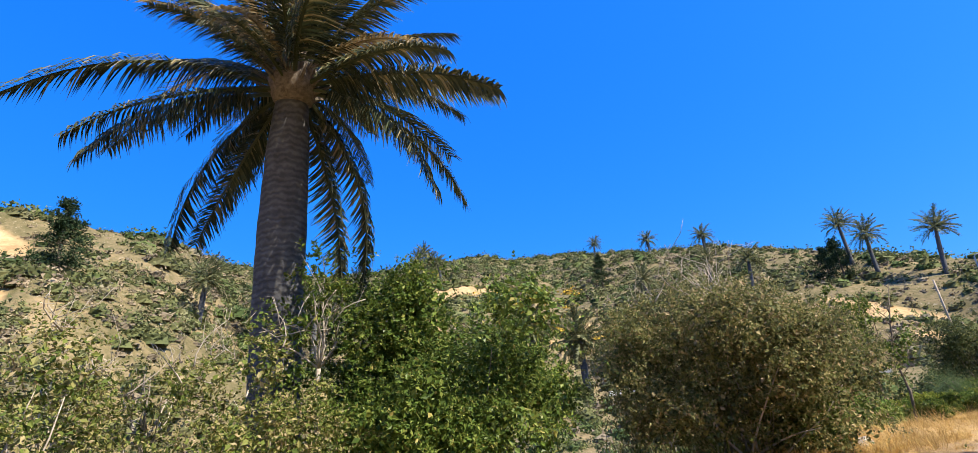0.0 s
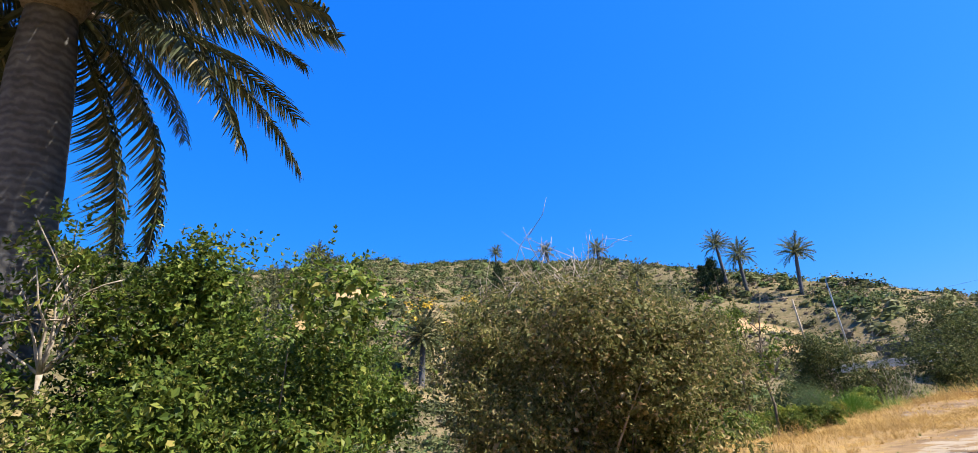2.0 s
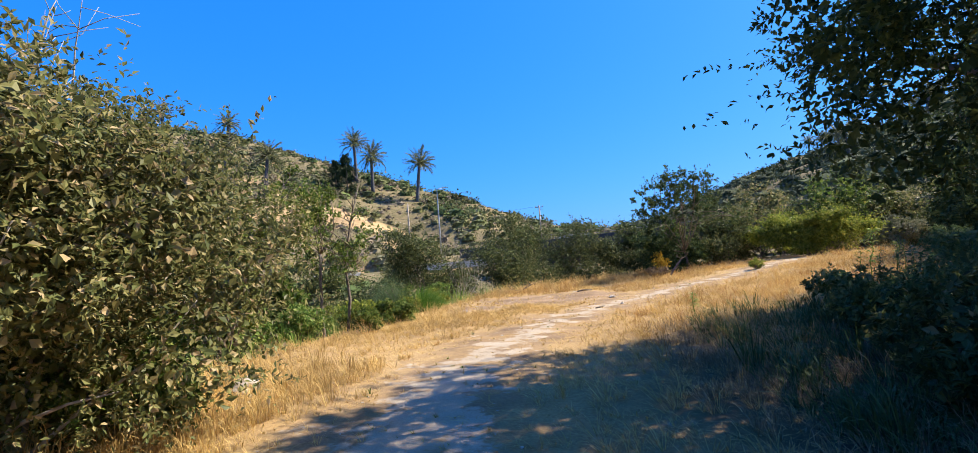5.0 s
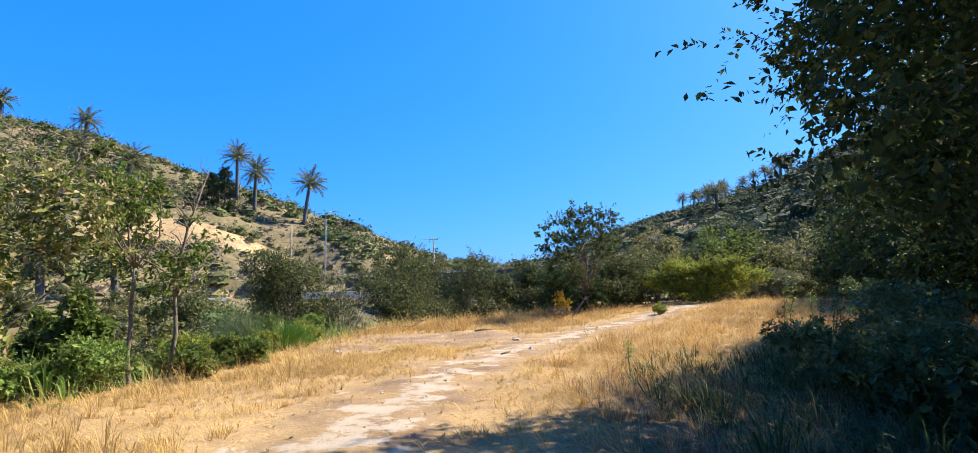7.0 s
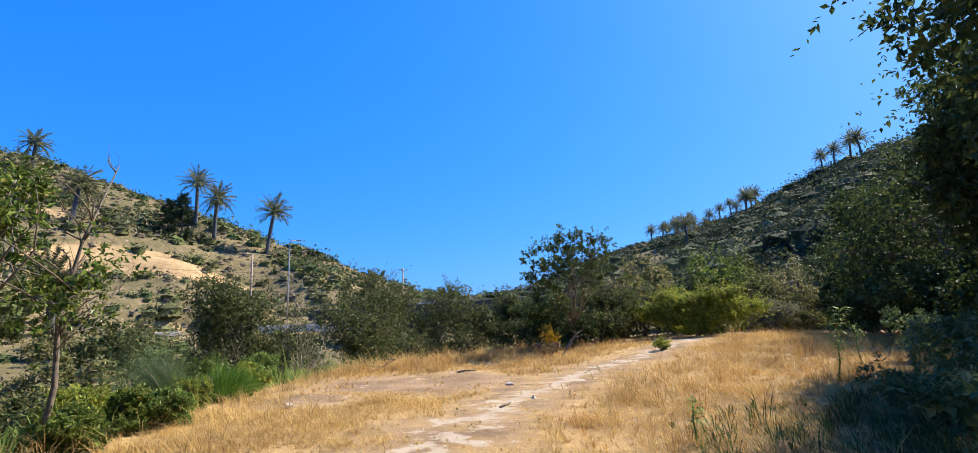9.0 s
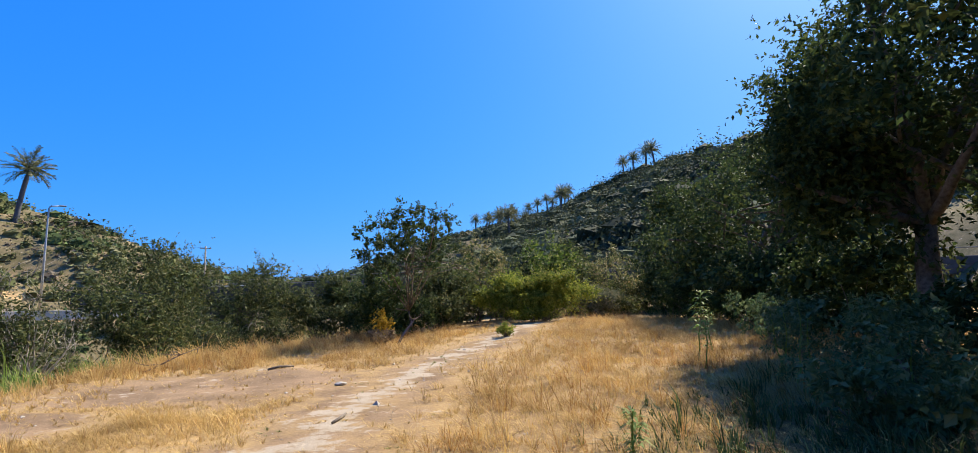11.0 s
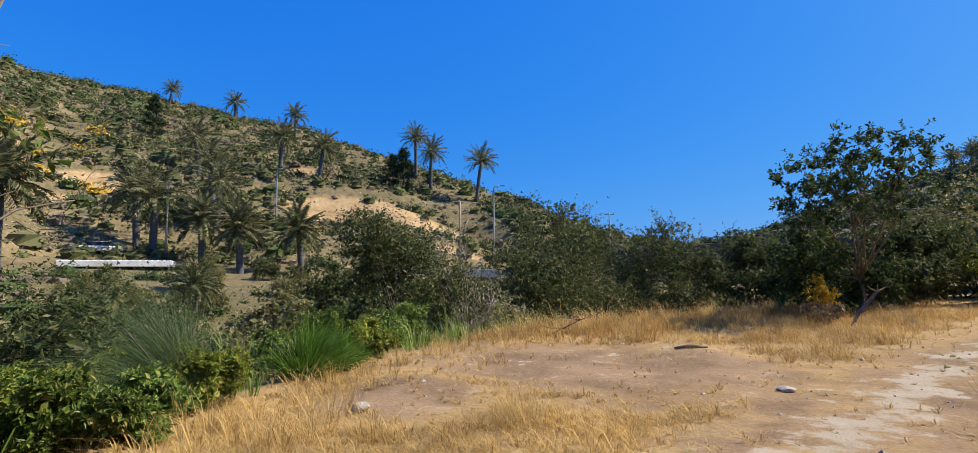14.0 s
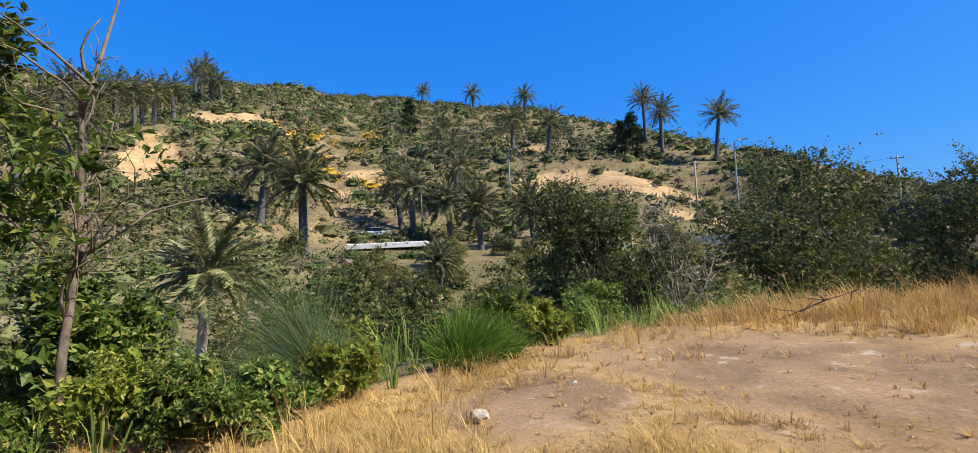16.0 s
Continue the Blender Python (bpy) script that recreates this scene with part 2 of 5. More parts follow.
def ground_material():
    """Dry grass litter, trodden pale track, brown bare earth, ochre cut slopes, hillside soil and painted tree shade,
    by the masks of the mesh.
    """
    m, n, l, shader = material("dry_ground", 0.95)

    def mask(name, softness, scale, amount):
        a = n.new("ShaderNodeAttribute")
        a.attribute_name = name
        add = n.new("ShaderNodeMath")
        add.operation = "MULTIPLY_ADD"
        l.new(grain(n, l, scale, 6, 0.7), add.inputs[0])
        add.inputs[1].default_value = amount
        l.new(a.outputs["Fac"], add.inputs[2])
        r = n.new("ShaderNodeMapRange")
        r.inputs["From Min"].default_value, r.inputs["From Max"].default_value = 0.5 + amount / 2 - softness, 0.5 + amount / 2 + softness
        l.new(add.outputs[0], r.inputs["Value"])
        return r.outputs["Result"]

    fine = grain(n, l, 26, 8, 0.75)
    litter = mixed(n, l, 1.0, ramp(n, l, fine, [(0.3, (0.22, 0.14, 0.065)), (0.5, (0.36, 0.25, 0.12)), (0.72, (0.52, 0.38, 0.19))]),
                   ramp(n, l, grain(n, l, 0.55, 4), [(0.35, (0.72, 0.66, 0.6)), (0.65, (1.1, 1.08, 1.05))]), "MULTIPLY")
    pale = mixed(n, l, 1.0, ramp(n, l, grain(n, l, 40, 8, 0.8), [(0.3, (0.27, 0.215, 0.15)), (0.6, (0.42, 0.35, 0.26)), (0.8, (0.53, 0.46, 0.36))]),
                 ramp(n, l, grain(n, l, 1.6, 4), [(0.35, (0.8, 0.78, 0.74)), (0.65, (1.05, 1.05, 1.05))]), "MULTIPLY")
    bare = mixed(n, l, 1.0, ramp(n, l, grain(n, l, 22, 8, 0.85), [(0.3, (0.13, 0.085, 0.05)), (0.5, (0.27, 0.19, 0.115)), (0.75, (0.44, 0.33, 0.21))]),
                 ramp(n, l, grain(n, l, 0.8, 4), [(0.35, (0.62, 0.58, 0.56)), (0.65, (1.1, 1.05, 1.0))]), "MULTIPLY")
    soil = mixed(n, l, 1.0, ramp(n, l, grain(n, l, 0.06, 8, 0.7), [(0.3, (0.12, 0.105, 0.06)), (0.5, (0.19, 0.15, 0.09)), (0.66, (0.28, 0.21, 0.13)), (0.8, (0.40, 0.30, 0.19))]),
                 ramp(n, l, grain(n, l, 0.7, 8, 0.8), [(0.36, (0.45, 0.52, 0.36)), (0.52, (0.8, 0.82, 0.72)), (0.66, (1.1, 1.05, 0.98))]), "MULTIPLY")
    # dark brown that stands for the big trees' shade on the ground
    painted_shade = ramp(n, l, grain(n, l, 18, 8, 0.8), [(0.3, (0.018, 0.013, 0.008)), (0.55, (0.045, 0.034, 0.02)), (0.8, (0.12, 0.09, 0.05))])
    cut = mixed(n, l, 1.0, ramp(n, l, grain(n, l, 0.25, 8, 0.7), [(0.3, (0.27, 0.185, 0.095)), (0.55, (0.41, 0.30, 0.165)), (0.8, (0.53, 0.42, 0.265))]),
                ramp(n, l, grain(n, l, 1.3, 6), [(0.35, (0.78, 0.72, 0.66)), (0.65, (1.06, 1.04, 1.0))]), "MULTIPLY")
    colour = mixed(n, l, mask("field", 0.15, 0.9, 0.3), soil, litter)
    colour = mixed(n, l, mask("bare", 0.25, 0.9, 2.2), colour, bare)
    colour = mixed(n, l, mask("track", 0.12, 1.6, 3.6), colour, pale)
    colour = mixed(n, l, mask("cut", 0.1, 0.12, 0.5), colour, cut)
    colour = mixed(n, l, mask("painted_shade", 0.2, 1.1, 0.5), colour, painted_shade)
    l.new(colour, shader.inputs["Base Color"])
    shader.inputs["Specular IOR Level"].default_value = 0.1
    bumped(n, l, shader, fine, 0.6, 0.03)
    return m


M["ground"] = ground_material()


# ---- lie of the land ----
def lerp_table(x, table):
    """Piecewise-linear value of x in a table of (place, value) rows, eased by averaging over five degrees either side."""
    a, b = np.array(table, float).T
    return (np.interp(x - 2.5, a, b) + np.interp(x, a, b) + np.interp(x + 2.5, a, b)) / 3


def waves(x, y, size, seed=0):
    """Soft uneven relief between about -1 and 1, for arrays."""
    rng, out = np.random.RandomState(seed), 0
    for k in range(7):
        a, p, q = rng.rand() * 6.28, rng.rand() * 6.28, 0.6 + 1.7 * rng.rand()
        out = out + np.sin((x * np.cos(a) + y * np.sin(a)) * 6.28 / size * q + p)
    return out / 3.2


# the rim of the surrounding hills: bearing from the middle of the field, rise above the eye in degrees, distance in metres
RIM = [(-180, 11, 150), (-140, 15, 110), (-112, 20, 105), (-100, 19.6, 115), (-92, 17.3, 170), (-83, 16, 230), (-75, 16.2, 250), (-64.5, 17.7, 240),
       (-60, 16.7, 250), (-52, 16.4, 260), (-44.5, 15.7, 235), (-34.5, 14.2, 195), (-24.4, 11.2, 165), (-15, 8.2, 150), (-10, 6.4, 145),
       (-5, 4.4, 140), (0, 3.0, 140), (6, 2.6, 150), (11, 4.2, 200), (15, 6.0, 240), (22, 7.8, 275), (26, 8.5, 280), (32, 10.2, 260), (37, 12.3, 235),
       (41, 13.6, 205), (46, 14.4, 170), (56, 15.5, 130), (75, 15, 110), (110, 12, 110), (150, 9, 140), (180, 11, 150)]
FOOT = [(-180, 40), (-110, 60), (-92, 72), (-66, 70), (-58, 84), (-24, 84), (0, 90), (15, 80), (45, 60), (75, 40), (150, 40), (180, 40)]
EDGE = [(-30, -9.5), (-8, -7.6), (3, -5.7), (8, -6.1), (11, -4.9), (14, -4.9), (17, -5.2), (19, -4.8), (23, -3.6), (27, -0.8), (34, 5), (44, 14)]
TRACK = [(4.5, -16), (1.6, -8), (-0.2, -3), (-1.5, 1.5), (-1.7, 5), (-1.3, 8), (-0.4, 11), (0.75, 13.5), (2.0, 16), (4.6, 19.6), (8, 23.5), (13, 29), (19, 36), (30, 46)]


def track_distance(x, y):
    best = np.full(np.shape(x), 1e9)
    for (ax, ay), (bx, by) in zip(TRACK, TRACK[1:]):
        k = np.clip(((x - ax) * (bx - ax) + (y - ay) * (by - ay)) / ((bx - ax) ** 2 + (by - ay) ** 2), 0, 1)
        best = np.minimum(best, np.hypot(x - ax - k * (bx - ax), y - ay - k * (by - ay)))
    return best


def smooth(a, b, v):
    v = np.clip((v - a) / (b - a), 0, 1)
    return v * v * (3 - 2 * v)


def beyond_edge(x, y):
    """How far to the ravine side of the field's edge, in metres; negative on the field."""
    a, b = np.array(EDGE, float).T
    return (np.interp(y, a, b) - x) * 0.85 + 0.25 * waves(x, y, 5, 4)


def height(x, y):
    """The ground's height above the field."""
    x, y = np.asarray(x, float), np.asarray(y, float)
    r, az = np.hypot(x, y - 8), np.degrees(np.arctan2(x, y - 8))
    rim = lerp_table(az, [(a, d) for a, _, d in RIM])
    top = np.tan(np.radians(lerp_table(az, [(a, e) for a, e, _ in RIM]))) * rim + 1.5
    foot = lerp_table(az, FOOT)
    k = (r - foot) / (rim - foot)
    hill = np.where(k < 1, smooth(-0.25, 0.3, k) * 0.12 + 0.88 * np.clip(k, 0, 1), np.exp(-((np.maximum(k, 1) - 1) * 1.6) ** 2)) * top
    rough = smooth(0.02, 0.25, k) * np.minimum(1, (1.15 - np.clip(k, 0, 1.15)) * 3)
    hill = hill + rough * (1.6 * waves(x, y, 46, 1) + 0.5 * waves(x, y, 17, 2))
    out = beyond_edge(x, y)
    ravine = -4.2 * smooth(0.0, 13, out) * (1 - smooth(34, 62, r))
    field = 0.35 * smooth(1, 9, x) * smooth(8, 26, y) + 0.05 * waves(x, y, 4.5, 3) * smooth(0.5, 2.0, track_distance(x, y)) + 0.25 * smooth(6, 12, x)
    return np.maximum(hill, 0) + ravine + field * (1 - smooth(20, 50, r))


# bare ochre slopes on the hills: middle, half-length, half-width
CUTS = [(-138, 68, 18, 9), (-121, 50, 15, 5), (-100, 36, 4.5, 15), (-116, 60, 10, 3.5), (-57, 101, 15, 6), (-45, 105, 12, 5), (-32, 98, 8, 2.5), (-88, -33, 6, 6), (-70, -28, 3, 3),
        (-86, 62, 6, 2.5), (-62, 86, 7, 2.5), (-90, 72, 6, 4), (-22, 92, 9, 2.5), (-78, 110, 6, 3), (-108, 70, 7, 3), (-40, 84, 8, 2.0)]


def cut_mask(x, y):
    out = np.zeros(np.shape(x))
    for cx, cy, a, b in CUTS:
        along = np.radians(90 - np.degrees(np.arctan2(cx, cy - 8)) + 90)
        u, v = (x - cx) * np.cos(along) + (y - cy) * np.sin(along), -(x - cx) * np.sin(along) + (y - cy) * np.cos(along)
        out = np.maximum(out, np.clip(1.5 - np.hypot(u / a, v / b), 0, 1))
    return out


def painted_shade_mask(x, y):
    """Where the big trees' shade is painted into the ground colour, and shade weeds grow."""
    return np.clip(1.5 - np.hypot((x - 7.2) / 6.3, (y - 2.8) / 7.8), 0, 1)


def bare_mask(x, y):
    return np.maximum(np.clip(1.5 - np.hypot((x + 1.5) / 3.2, (y - 17.6) / 2.3), 0, 1), np.clip(1.4 - np.hypot((x + 3.6) / 1.1, (y - 14.6) / 1.3), 0, 1))


# ---- building blocks ----
def mesh_of(name, verts, faces, mat, smooth_faces=False):
    """A mesh out of arrays: verts (n, 3) and faces, one array of (m, 3) or (m, 4), or a list of both kinds."""
    me = bpy.data.meshes.new(name)
    groups = [np.asarray(f, np.int32) for f in (faces if isinstance(faces, list) else [faces]) if len(f)]
    sizes = np.concatenate([np.full(len(f), f.shape[1], np.int32) for f in groups])
    loops = np.concatenate([f.ravel() for f in groups])
    verts = np.ascontiguousarray(verts, np.float32)
    me.vertices.add(len(verts))
    me.vertices.foreach_set("co", verts.ravel())
    me.loops.add(len(loops))
    me.loops.foreach_set("vertex_index", loops)
    me.polygons.add(len(sizes))
    me.polygons.foreach_set("loop_start", np.concatenate([[0], np.cumsum(sizes)[:-1]]).astype(np.int32))
    me.polygons.foreach_set("use_smooth", np.full(len(sizes), smooth_faces))
    me.update(calc_edges=True)
    me.validate()
    me.materials.append(mat)
    return me


def part(name, data, parent, label=""):
    ob = new(name, data)
    ob.parent = parent
    return tagged(ob, label)


def thing(name, place, label, category, group="", turn=0.0):
    ob = new(name)
    ob.empty_display_size = 0.2
    ob.matrix_world = pose(*place, 0, 0, turn)
    return tagged(ob, label, category, group)


def joined(pieces):
    """Several (verts, faces) as one; faces may be triangles and quads."""
    verts, tris, quads, count = [], [], [], 0
    for v, f in pieces:
        for some in f if isinstance(f, list) else [f]:
            some = np.asarray(some)
            if len(some):
                (tris if some.shape[1] == 3 else quads).append(some + count)
        verts.append(v)
        count += len(v)
    return np.concatenate(verts), [np.concatenate(some) for some in (tris, quads) if some]


def tube(points, radii, sides=6, closed=True):
    """A bent, tapered round bar through points."""
    p, r = np.array(points, float), np.array(radii, float)
    way = np.gradient(p, axis=0)
    way /= np.linalg.norm(way, axis=1)[:, None] + 1e-9
    side = np.cross(way, (0.13, 0.97, 0.21))
    side /= np.linalg.norm(side, axis=1)[:, None] + 1e-9
    up = np.cross(side, way)
    a = np.arange(sides) / sides * 2 * np.pi
    v = (p[:, None] + r[:, None, None] * (np.cos(a)[None, :, None] * side[:, None] + np.sin(a)[None, :, None] * up[:, None])).reshape(-1, 3)
    i, j = np.meshgrid(np.arange(len(p) - 1), np.arange(sides), indexing="ij")
    k = (j + 1) % sides
    f = np.stack([i * sides + j, i * sides + k, (i + 1) * sides + k, (i + 1) * sides + j], -1).reshape(-1, 4)
    if not closed:
        return v, f
    n = len(v)
    v = np.concatenate([v, p[:1], p[-1:]])
    j, k = np.arange(sides), (np.arange(sides) + 1) % sides
    caps = np.concatenate([np.stack([j * 0 + n, k, j], -1), np.stack([j * 0 + n + 1, (len(p) - 1) * sides + j, (len(p) - 1) * sides + k], -1)])
    return v, [caps, f]


def slab(cx, cy, cz, sx, sy, sz, bevel=0.0):
    """A block with its upper and lower edges drawn in by bevel."""
    v = []
    for z, d in ((-1, bevel), (-1 + 2 * bevel / sz if bevel else -1, 0), (1 - 2 * bevel / sz if bevel else 1, 0), (1, bevel)):
        for x, y in ((-1, -1), (1, -1), (1, 1), (-1, 1)):
            v.append((cx + x * (sx / 2 - d), cy + y * (sy / 2 - d), cz + z * sz / 2))
    if not bevel:
        v = v[:4] + v[12:]
    rings = len(v) // 4
    f = [(3, 2, 1, 0), tuple(4 * (rings - 1) + i for i in range(4))]
    for k in range(rings - 1):
        f += [(4 * k + i, 4 * k + (i + 1) % 4, 4 * k + 4 + (i + 1) % 4, 4 * k + 4 + i) for i in range(4)]
    return np.array(v, float), np.array(f)


def leaves(rng, at, facing, size, wide=0.45, spread=0.8):
    """Pointed leaves with a fold along the middle, at the places given, turned round about the facings."""
    n = len(at)
    normal = facing + spread * rng.normal(size=(n, 3))
    normal /= np.linalg.norm(normal, axis=1)[:, None] + 1e-9
    u = np.cross(normal, rng.normal(size=(n, 3)))
    u /= np.linalg.norm(u, axis=1)[:, None] + 1e-9
    w = np.cross(normal, u)
    s = (size * rng.uniform(0.6, 1.3, n))[:, None]
    v = np.stack([at, at + u * s * 0.45 + w * s * wide / 2 + normal * s * 0.1, at + u * s, at + u * s * 0.45 - w * s * wide / 2 + normal * s * 0.1], 1).reshape(-1, 3)
    return v, np.arange(4 * n).reshape(-1, 4)


def flat_leaves(rng, at, facing, size, wide=0.8, spread=1.3):
    """Plain three-cornered sprays, for bushes far off."""
    n = len(at)
    normal = facing + spread * rng.normal(size=(n, 3))
    normal /= np.linalg.norm(normal, axis=1)[:, None] + 1e-9
    u = np.cross(normal, rng.normal(size=(n, 3)))
    u /= np.linalg.norm(u, axis=1)[:, None] + 1e-9
    w = np.cross(normal, u)
    s = (size * rng.uniform(0.6, 1.3, n))[:, None]
    return np.stack([at - w * s * wide / 2, at + w * s * wide / 2, at + u * s], 1).reshape(-1, 3), np.arange(3 * n).reshape(-1, 3)


def ball_points(rng, n):
    d = rng.normal(size=(n, 3))
    return d / (np.linalg.norm(d, axis=1)[:, None] + 1e-9)


def limb(rng, a, b, r0, r1, bend=0.12, steps=5, sides=5):
    a, b = np.array(a, float), np.array(b, float)
    k = np.linspace(0, 1, steps)[:, None]
    far = np.linalg.norm(b - a)
    mid = rng.normal(size=3) * bend * far
    p = a + (b - a) * k + mid * (k * (1 - k) * 4) * 0.5 + rng.normal(size=(steps, 3)) * far * 0.015 * (k * (1 - k) * 4)
    return tube(p, np.linspace(r0, r1, steps), sides)


def shoots(rng, start, way, length, each, leaf, wide):
    """Leafy shoots: from every start a twig's line, with leaves set along it that point forward and out."""
    n = len(start)
    way = way / (np.linalg.norm(way, axis=1)[:, None] + 1e-9)
    w = np.repeat(np.arange(n), each)
    m = len(w)
    k = rng.uniform(0.05, 1.0, m)[:, None]
    sag = np.array((0, 0, -0.16)) * (length[w, None] * k ** 2)
    at = start[w] + way[w] * length[w, None] * k + sag
    out = np.cross(way[w], rng.normal(size=(m, 3)))
    out /= np.linalg.norm(out, axis=1)[:, None] + 1e-9
    u = way[w] * (0.35 + 0.5 * k) + out + 0.2 * rng.normal(size=(m, 3))
    u /= np.linalg.norm(u, axis=1)[:, None] + 1e-9
    side = np.cross(u, np.array((0, 0, 1.0)) + 0.55 * rng.normal(size=(m, 3)))
    side /= np.linalg.norm(side, axis=1)[:, None] + 1e-9
    normal = np.cross(side, u)
    s = (leaf * rng.uniform(0.55, 1.3, m) * (1.15 - 0.45 * k[:, 0]))[:, None]
    v = np.stack([at, at + u * s * 0.45 + side * s * wide / 2 + normal * s * 0.08, at + u * s - normal * s * 0.1, at + u * s * 0.45 - side * s * wide / 2 + normal * s * 0.08], 1).reshape(-1, 3)
    return v, np.arange(4 * m).reshape(-1, 4)


def crown(rng, middle, radii, clumps, per, leaf, wide=0.45, clump=0.2, low=-0.6, hollow=0.55, lobes=8, fill=0.8):
    """Clumps of leafy shoots over several lobes of an uneven egg: the clumps' middles, and the leaves."""
    middle, radii = np.array(middle, float), np.array(radii, float)
    d = ball_points(rng, lobes * 6)
    d = d[d[:, 2] > low][:lobes]
    seats = np.concatenate([middle[None], middle + d * radii * rng.uniform(0.5, 0.88, len(d))[:, None]])
    girth = np.concatenate([[0.58], rng.uniform(0.18, 0.38, len(d))])
    share = girth ** 2 / (girth ** 2).sum()
    own = rng.choice(len(seats), clumps, p=share)
    way = ball_points(rng, clumps)
    way[:, 2] = np.where(rng.rand(clumps) < 0.3, np.abs(way[:, 2]), way[:, 2])
    far = hollow + (1 - hollow) * rng.uniform(0, 1, clumps) ** 0.5
    centres = seats[own] + way * radii * (girth[own] * far)[:, None]
    size = np.mean(radii) * clump * np.exp(0.35 * rng.normal(size=clumps))
    each = 13
    w = np.repeat(np.arange(clumps), max(2, per // each))
    n = len(w)
    outward = (centres - middle) / radii
    outward /= np.linalg.norm(outward, axis=1)[:, None] + 1e-9
    aim = 0.5 * outward[w] + 0.35 * way[w] + np.array((0, 0, 0.4)) + 0.6 * rng.normal(size=(n, 3))
    start = centres[w] + rng.normal(size=(n, 3)) * (0.3 * size[w])[:, None] - outward[w] * (0.35 * size[w])[:, None]
    v, f = shoots(rng, start, aim, size[w] * rng.uniform(0.5, 1.35, n), each, leaf, wide)
    # old large leaves fill the inside
    count = int(n * each * 0.24 * fill)
    at = rng.choice(len(seats), count, p=share)
    d = ball_points(rng, count)
    inner = seats[at] + d * radii * (girth[at] * fill * rng.uniform(0.3, 1, count) ** 0.4)[:, None]
    iv, _ = leaves(rng, inner, d + np.array((0, 0, 0.4)), leaf * 1.35, 0.65, 0.7)
    v = np.concatenate([v, iv])
    return centres, v, np.arange(len(v)).reshape(-1, 4)


def above_ground(v, low):
    """Only the leaves that hang clear of the ground."""
    kept = v.reshape(-1, 4, 3)
    kept = kept[kept[:, :, 2].min(1) > low]
    return kept.reshape(-1, 3), np.arange(4 * len(kept)).reshape(-1, 4)


def shrub(name, place, radii, label, category, leaf_mat, seed, clumps=150, per=90, leaf=0.12, wide=0.5, stems=14, lift=0.35, twigs=0, group="", bark="bark", clump=0.19, low=-0.9, hollow=0.5, lobes=13, fill=0.8):
    """A many-stemmed bush: foliage on stems that rise from one foot, with bare twigs out of the top where wanted."""
    rng = np.random.RandomState(seed)
    x, y = place[:2]
    foot = float(height(x, y)) if len(place) < 3 else place[2]
    ob = thing(name, (x, y, foot), label, category, group)
    middle = (0, 0, radii[2] * (0.55 + lift))
    centres, v, f = crown(rng, middle, radii, clumps, per, leaf, wide, clump, low, hollow, lobes, fill)
    v, f = above_ground(v, 0.0)
    part("foliage", mesh_of("foliage", v, f, M[leaf_mat]), ob)
    for c in centres[rng.permutation(len(centres))[:stems]]:
        start = rng.normal(size=3) * (0.12 * radii[0], 0.12 * radii[1], 0) - (0, 0, 0.15)
        part("stem", mesh_of("stem", *limb(rng, start, c * 0.78, 0.018 + 0.008 * radii[2], 0.007, 0.08, 6), M[bark], True), ob)
    for c in centres[np.argsort(-centres[:, 2])[:twigs * 2]][::2]:
        tip = c + rng.normal(size=3) * 0.12 * radii[0] + (0, 0, radii[2] * rng.uniform(0.08, 0.2))
        wood = [limb(rng, c, tip, 0.016, 0.004, 0.2, 5, 4)]
        for _ in range(5):
            k = rng.uniform(0.3, 0.95)
            p = c + (tip - c) * k
            wood.append(limb(rng, p, p + rng.normal(size=3) * 0.25 + (0, 0, 0.22), 0.007, 0.003, 0.2, 3, 3))
        part("twig", mesh_of("twig", *joined(wood), M[bark], True), ob)
    return ob


def tree(name, place, tall, spread, label, leaf_mat, seed, clumps=220, per=110, leaf=0.14, trunk=0.16, fork=0.35, bark="bark", wide=0.5, squash=0.42, clump=0.22, lean=(0, 0), low=-0.75, hollow=0.45, group="", lobes=10, fill=0.8):
    """A tree: tapered trunk, limbs to the clumps of its crown, leaves."""
    rng = np.random.RandomState(seed)
    ob = thing(name, (place[0], place[1], float(height(*place[:2]))), label, "tree", group)
    mid = np.array((lean[0], lean[1], tall * (1 - squash)))
    centres, v, f = crown(rng, mid, (spread, spread, tall * squash), clumps, per, leaf, wide, clump, low, hollow, lobes, fill)
    v, f = above_ground(v, 0.1)
    part("crown", mesh_of("crown", v, f, M[leaf_mat]), ob)
    top = np.array((lean[0] * 0.5, lean[1] * 0.5, tall * fork))
    part("trunk", mesh_of("trunk", *limb(rng, (0, 0, -0.3), top, trunk, trunk * 0.7, 0.08, 7, 8), M[bark], True), ob)
    some = centres[rng.permutation(len(centres))[:26]]
    for i, c in enumerate(some):
        joint = top + (c - top) * 0.4 + rng.normal(size=3) * 0.1
        if i < 9:
            wood = limb(rng, top, c, trunk * 0.5, trunk * 0.12, 0.12, 6, 6)
        else:
            near = some[rng.randint(0, 9)]
            wood = limb(rng, top + (near - top) * rng.uniform(0.3, 0.8), c, trunk * 0.22, 0.012, 0.15, 5, 5)
        part("limb", mesh_of("limb", *wood, M[bark], True), ob)
    return ob


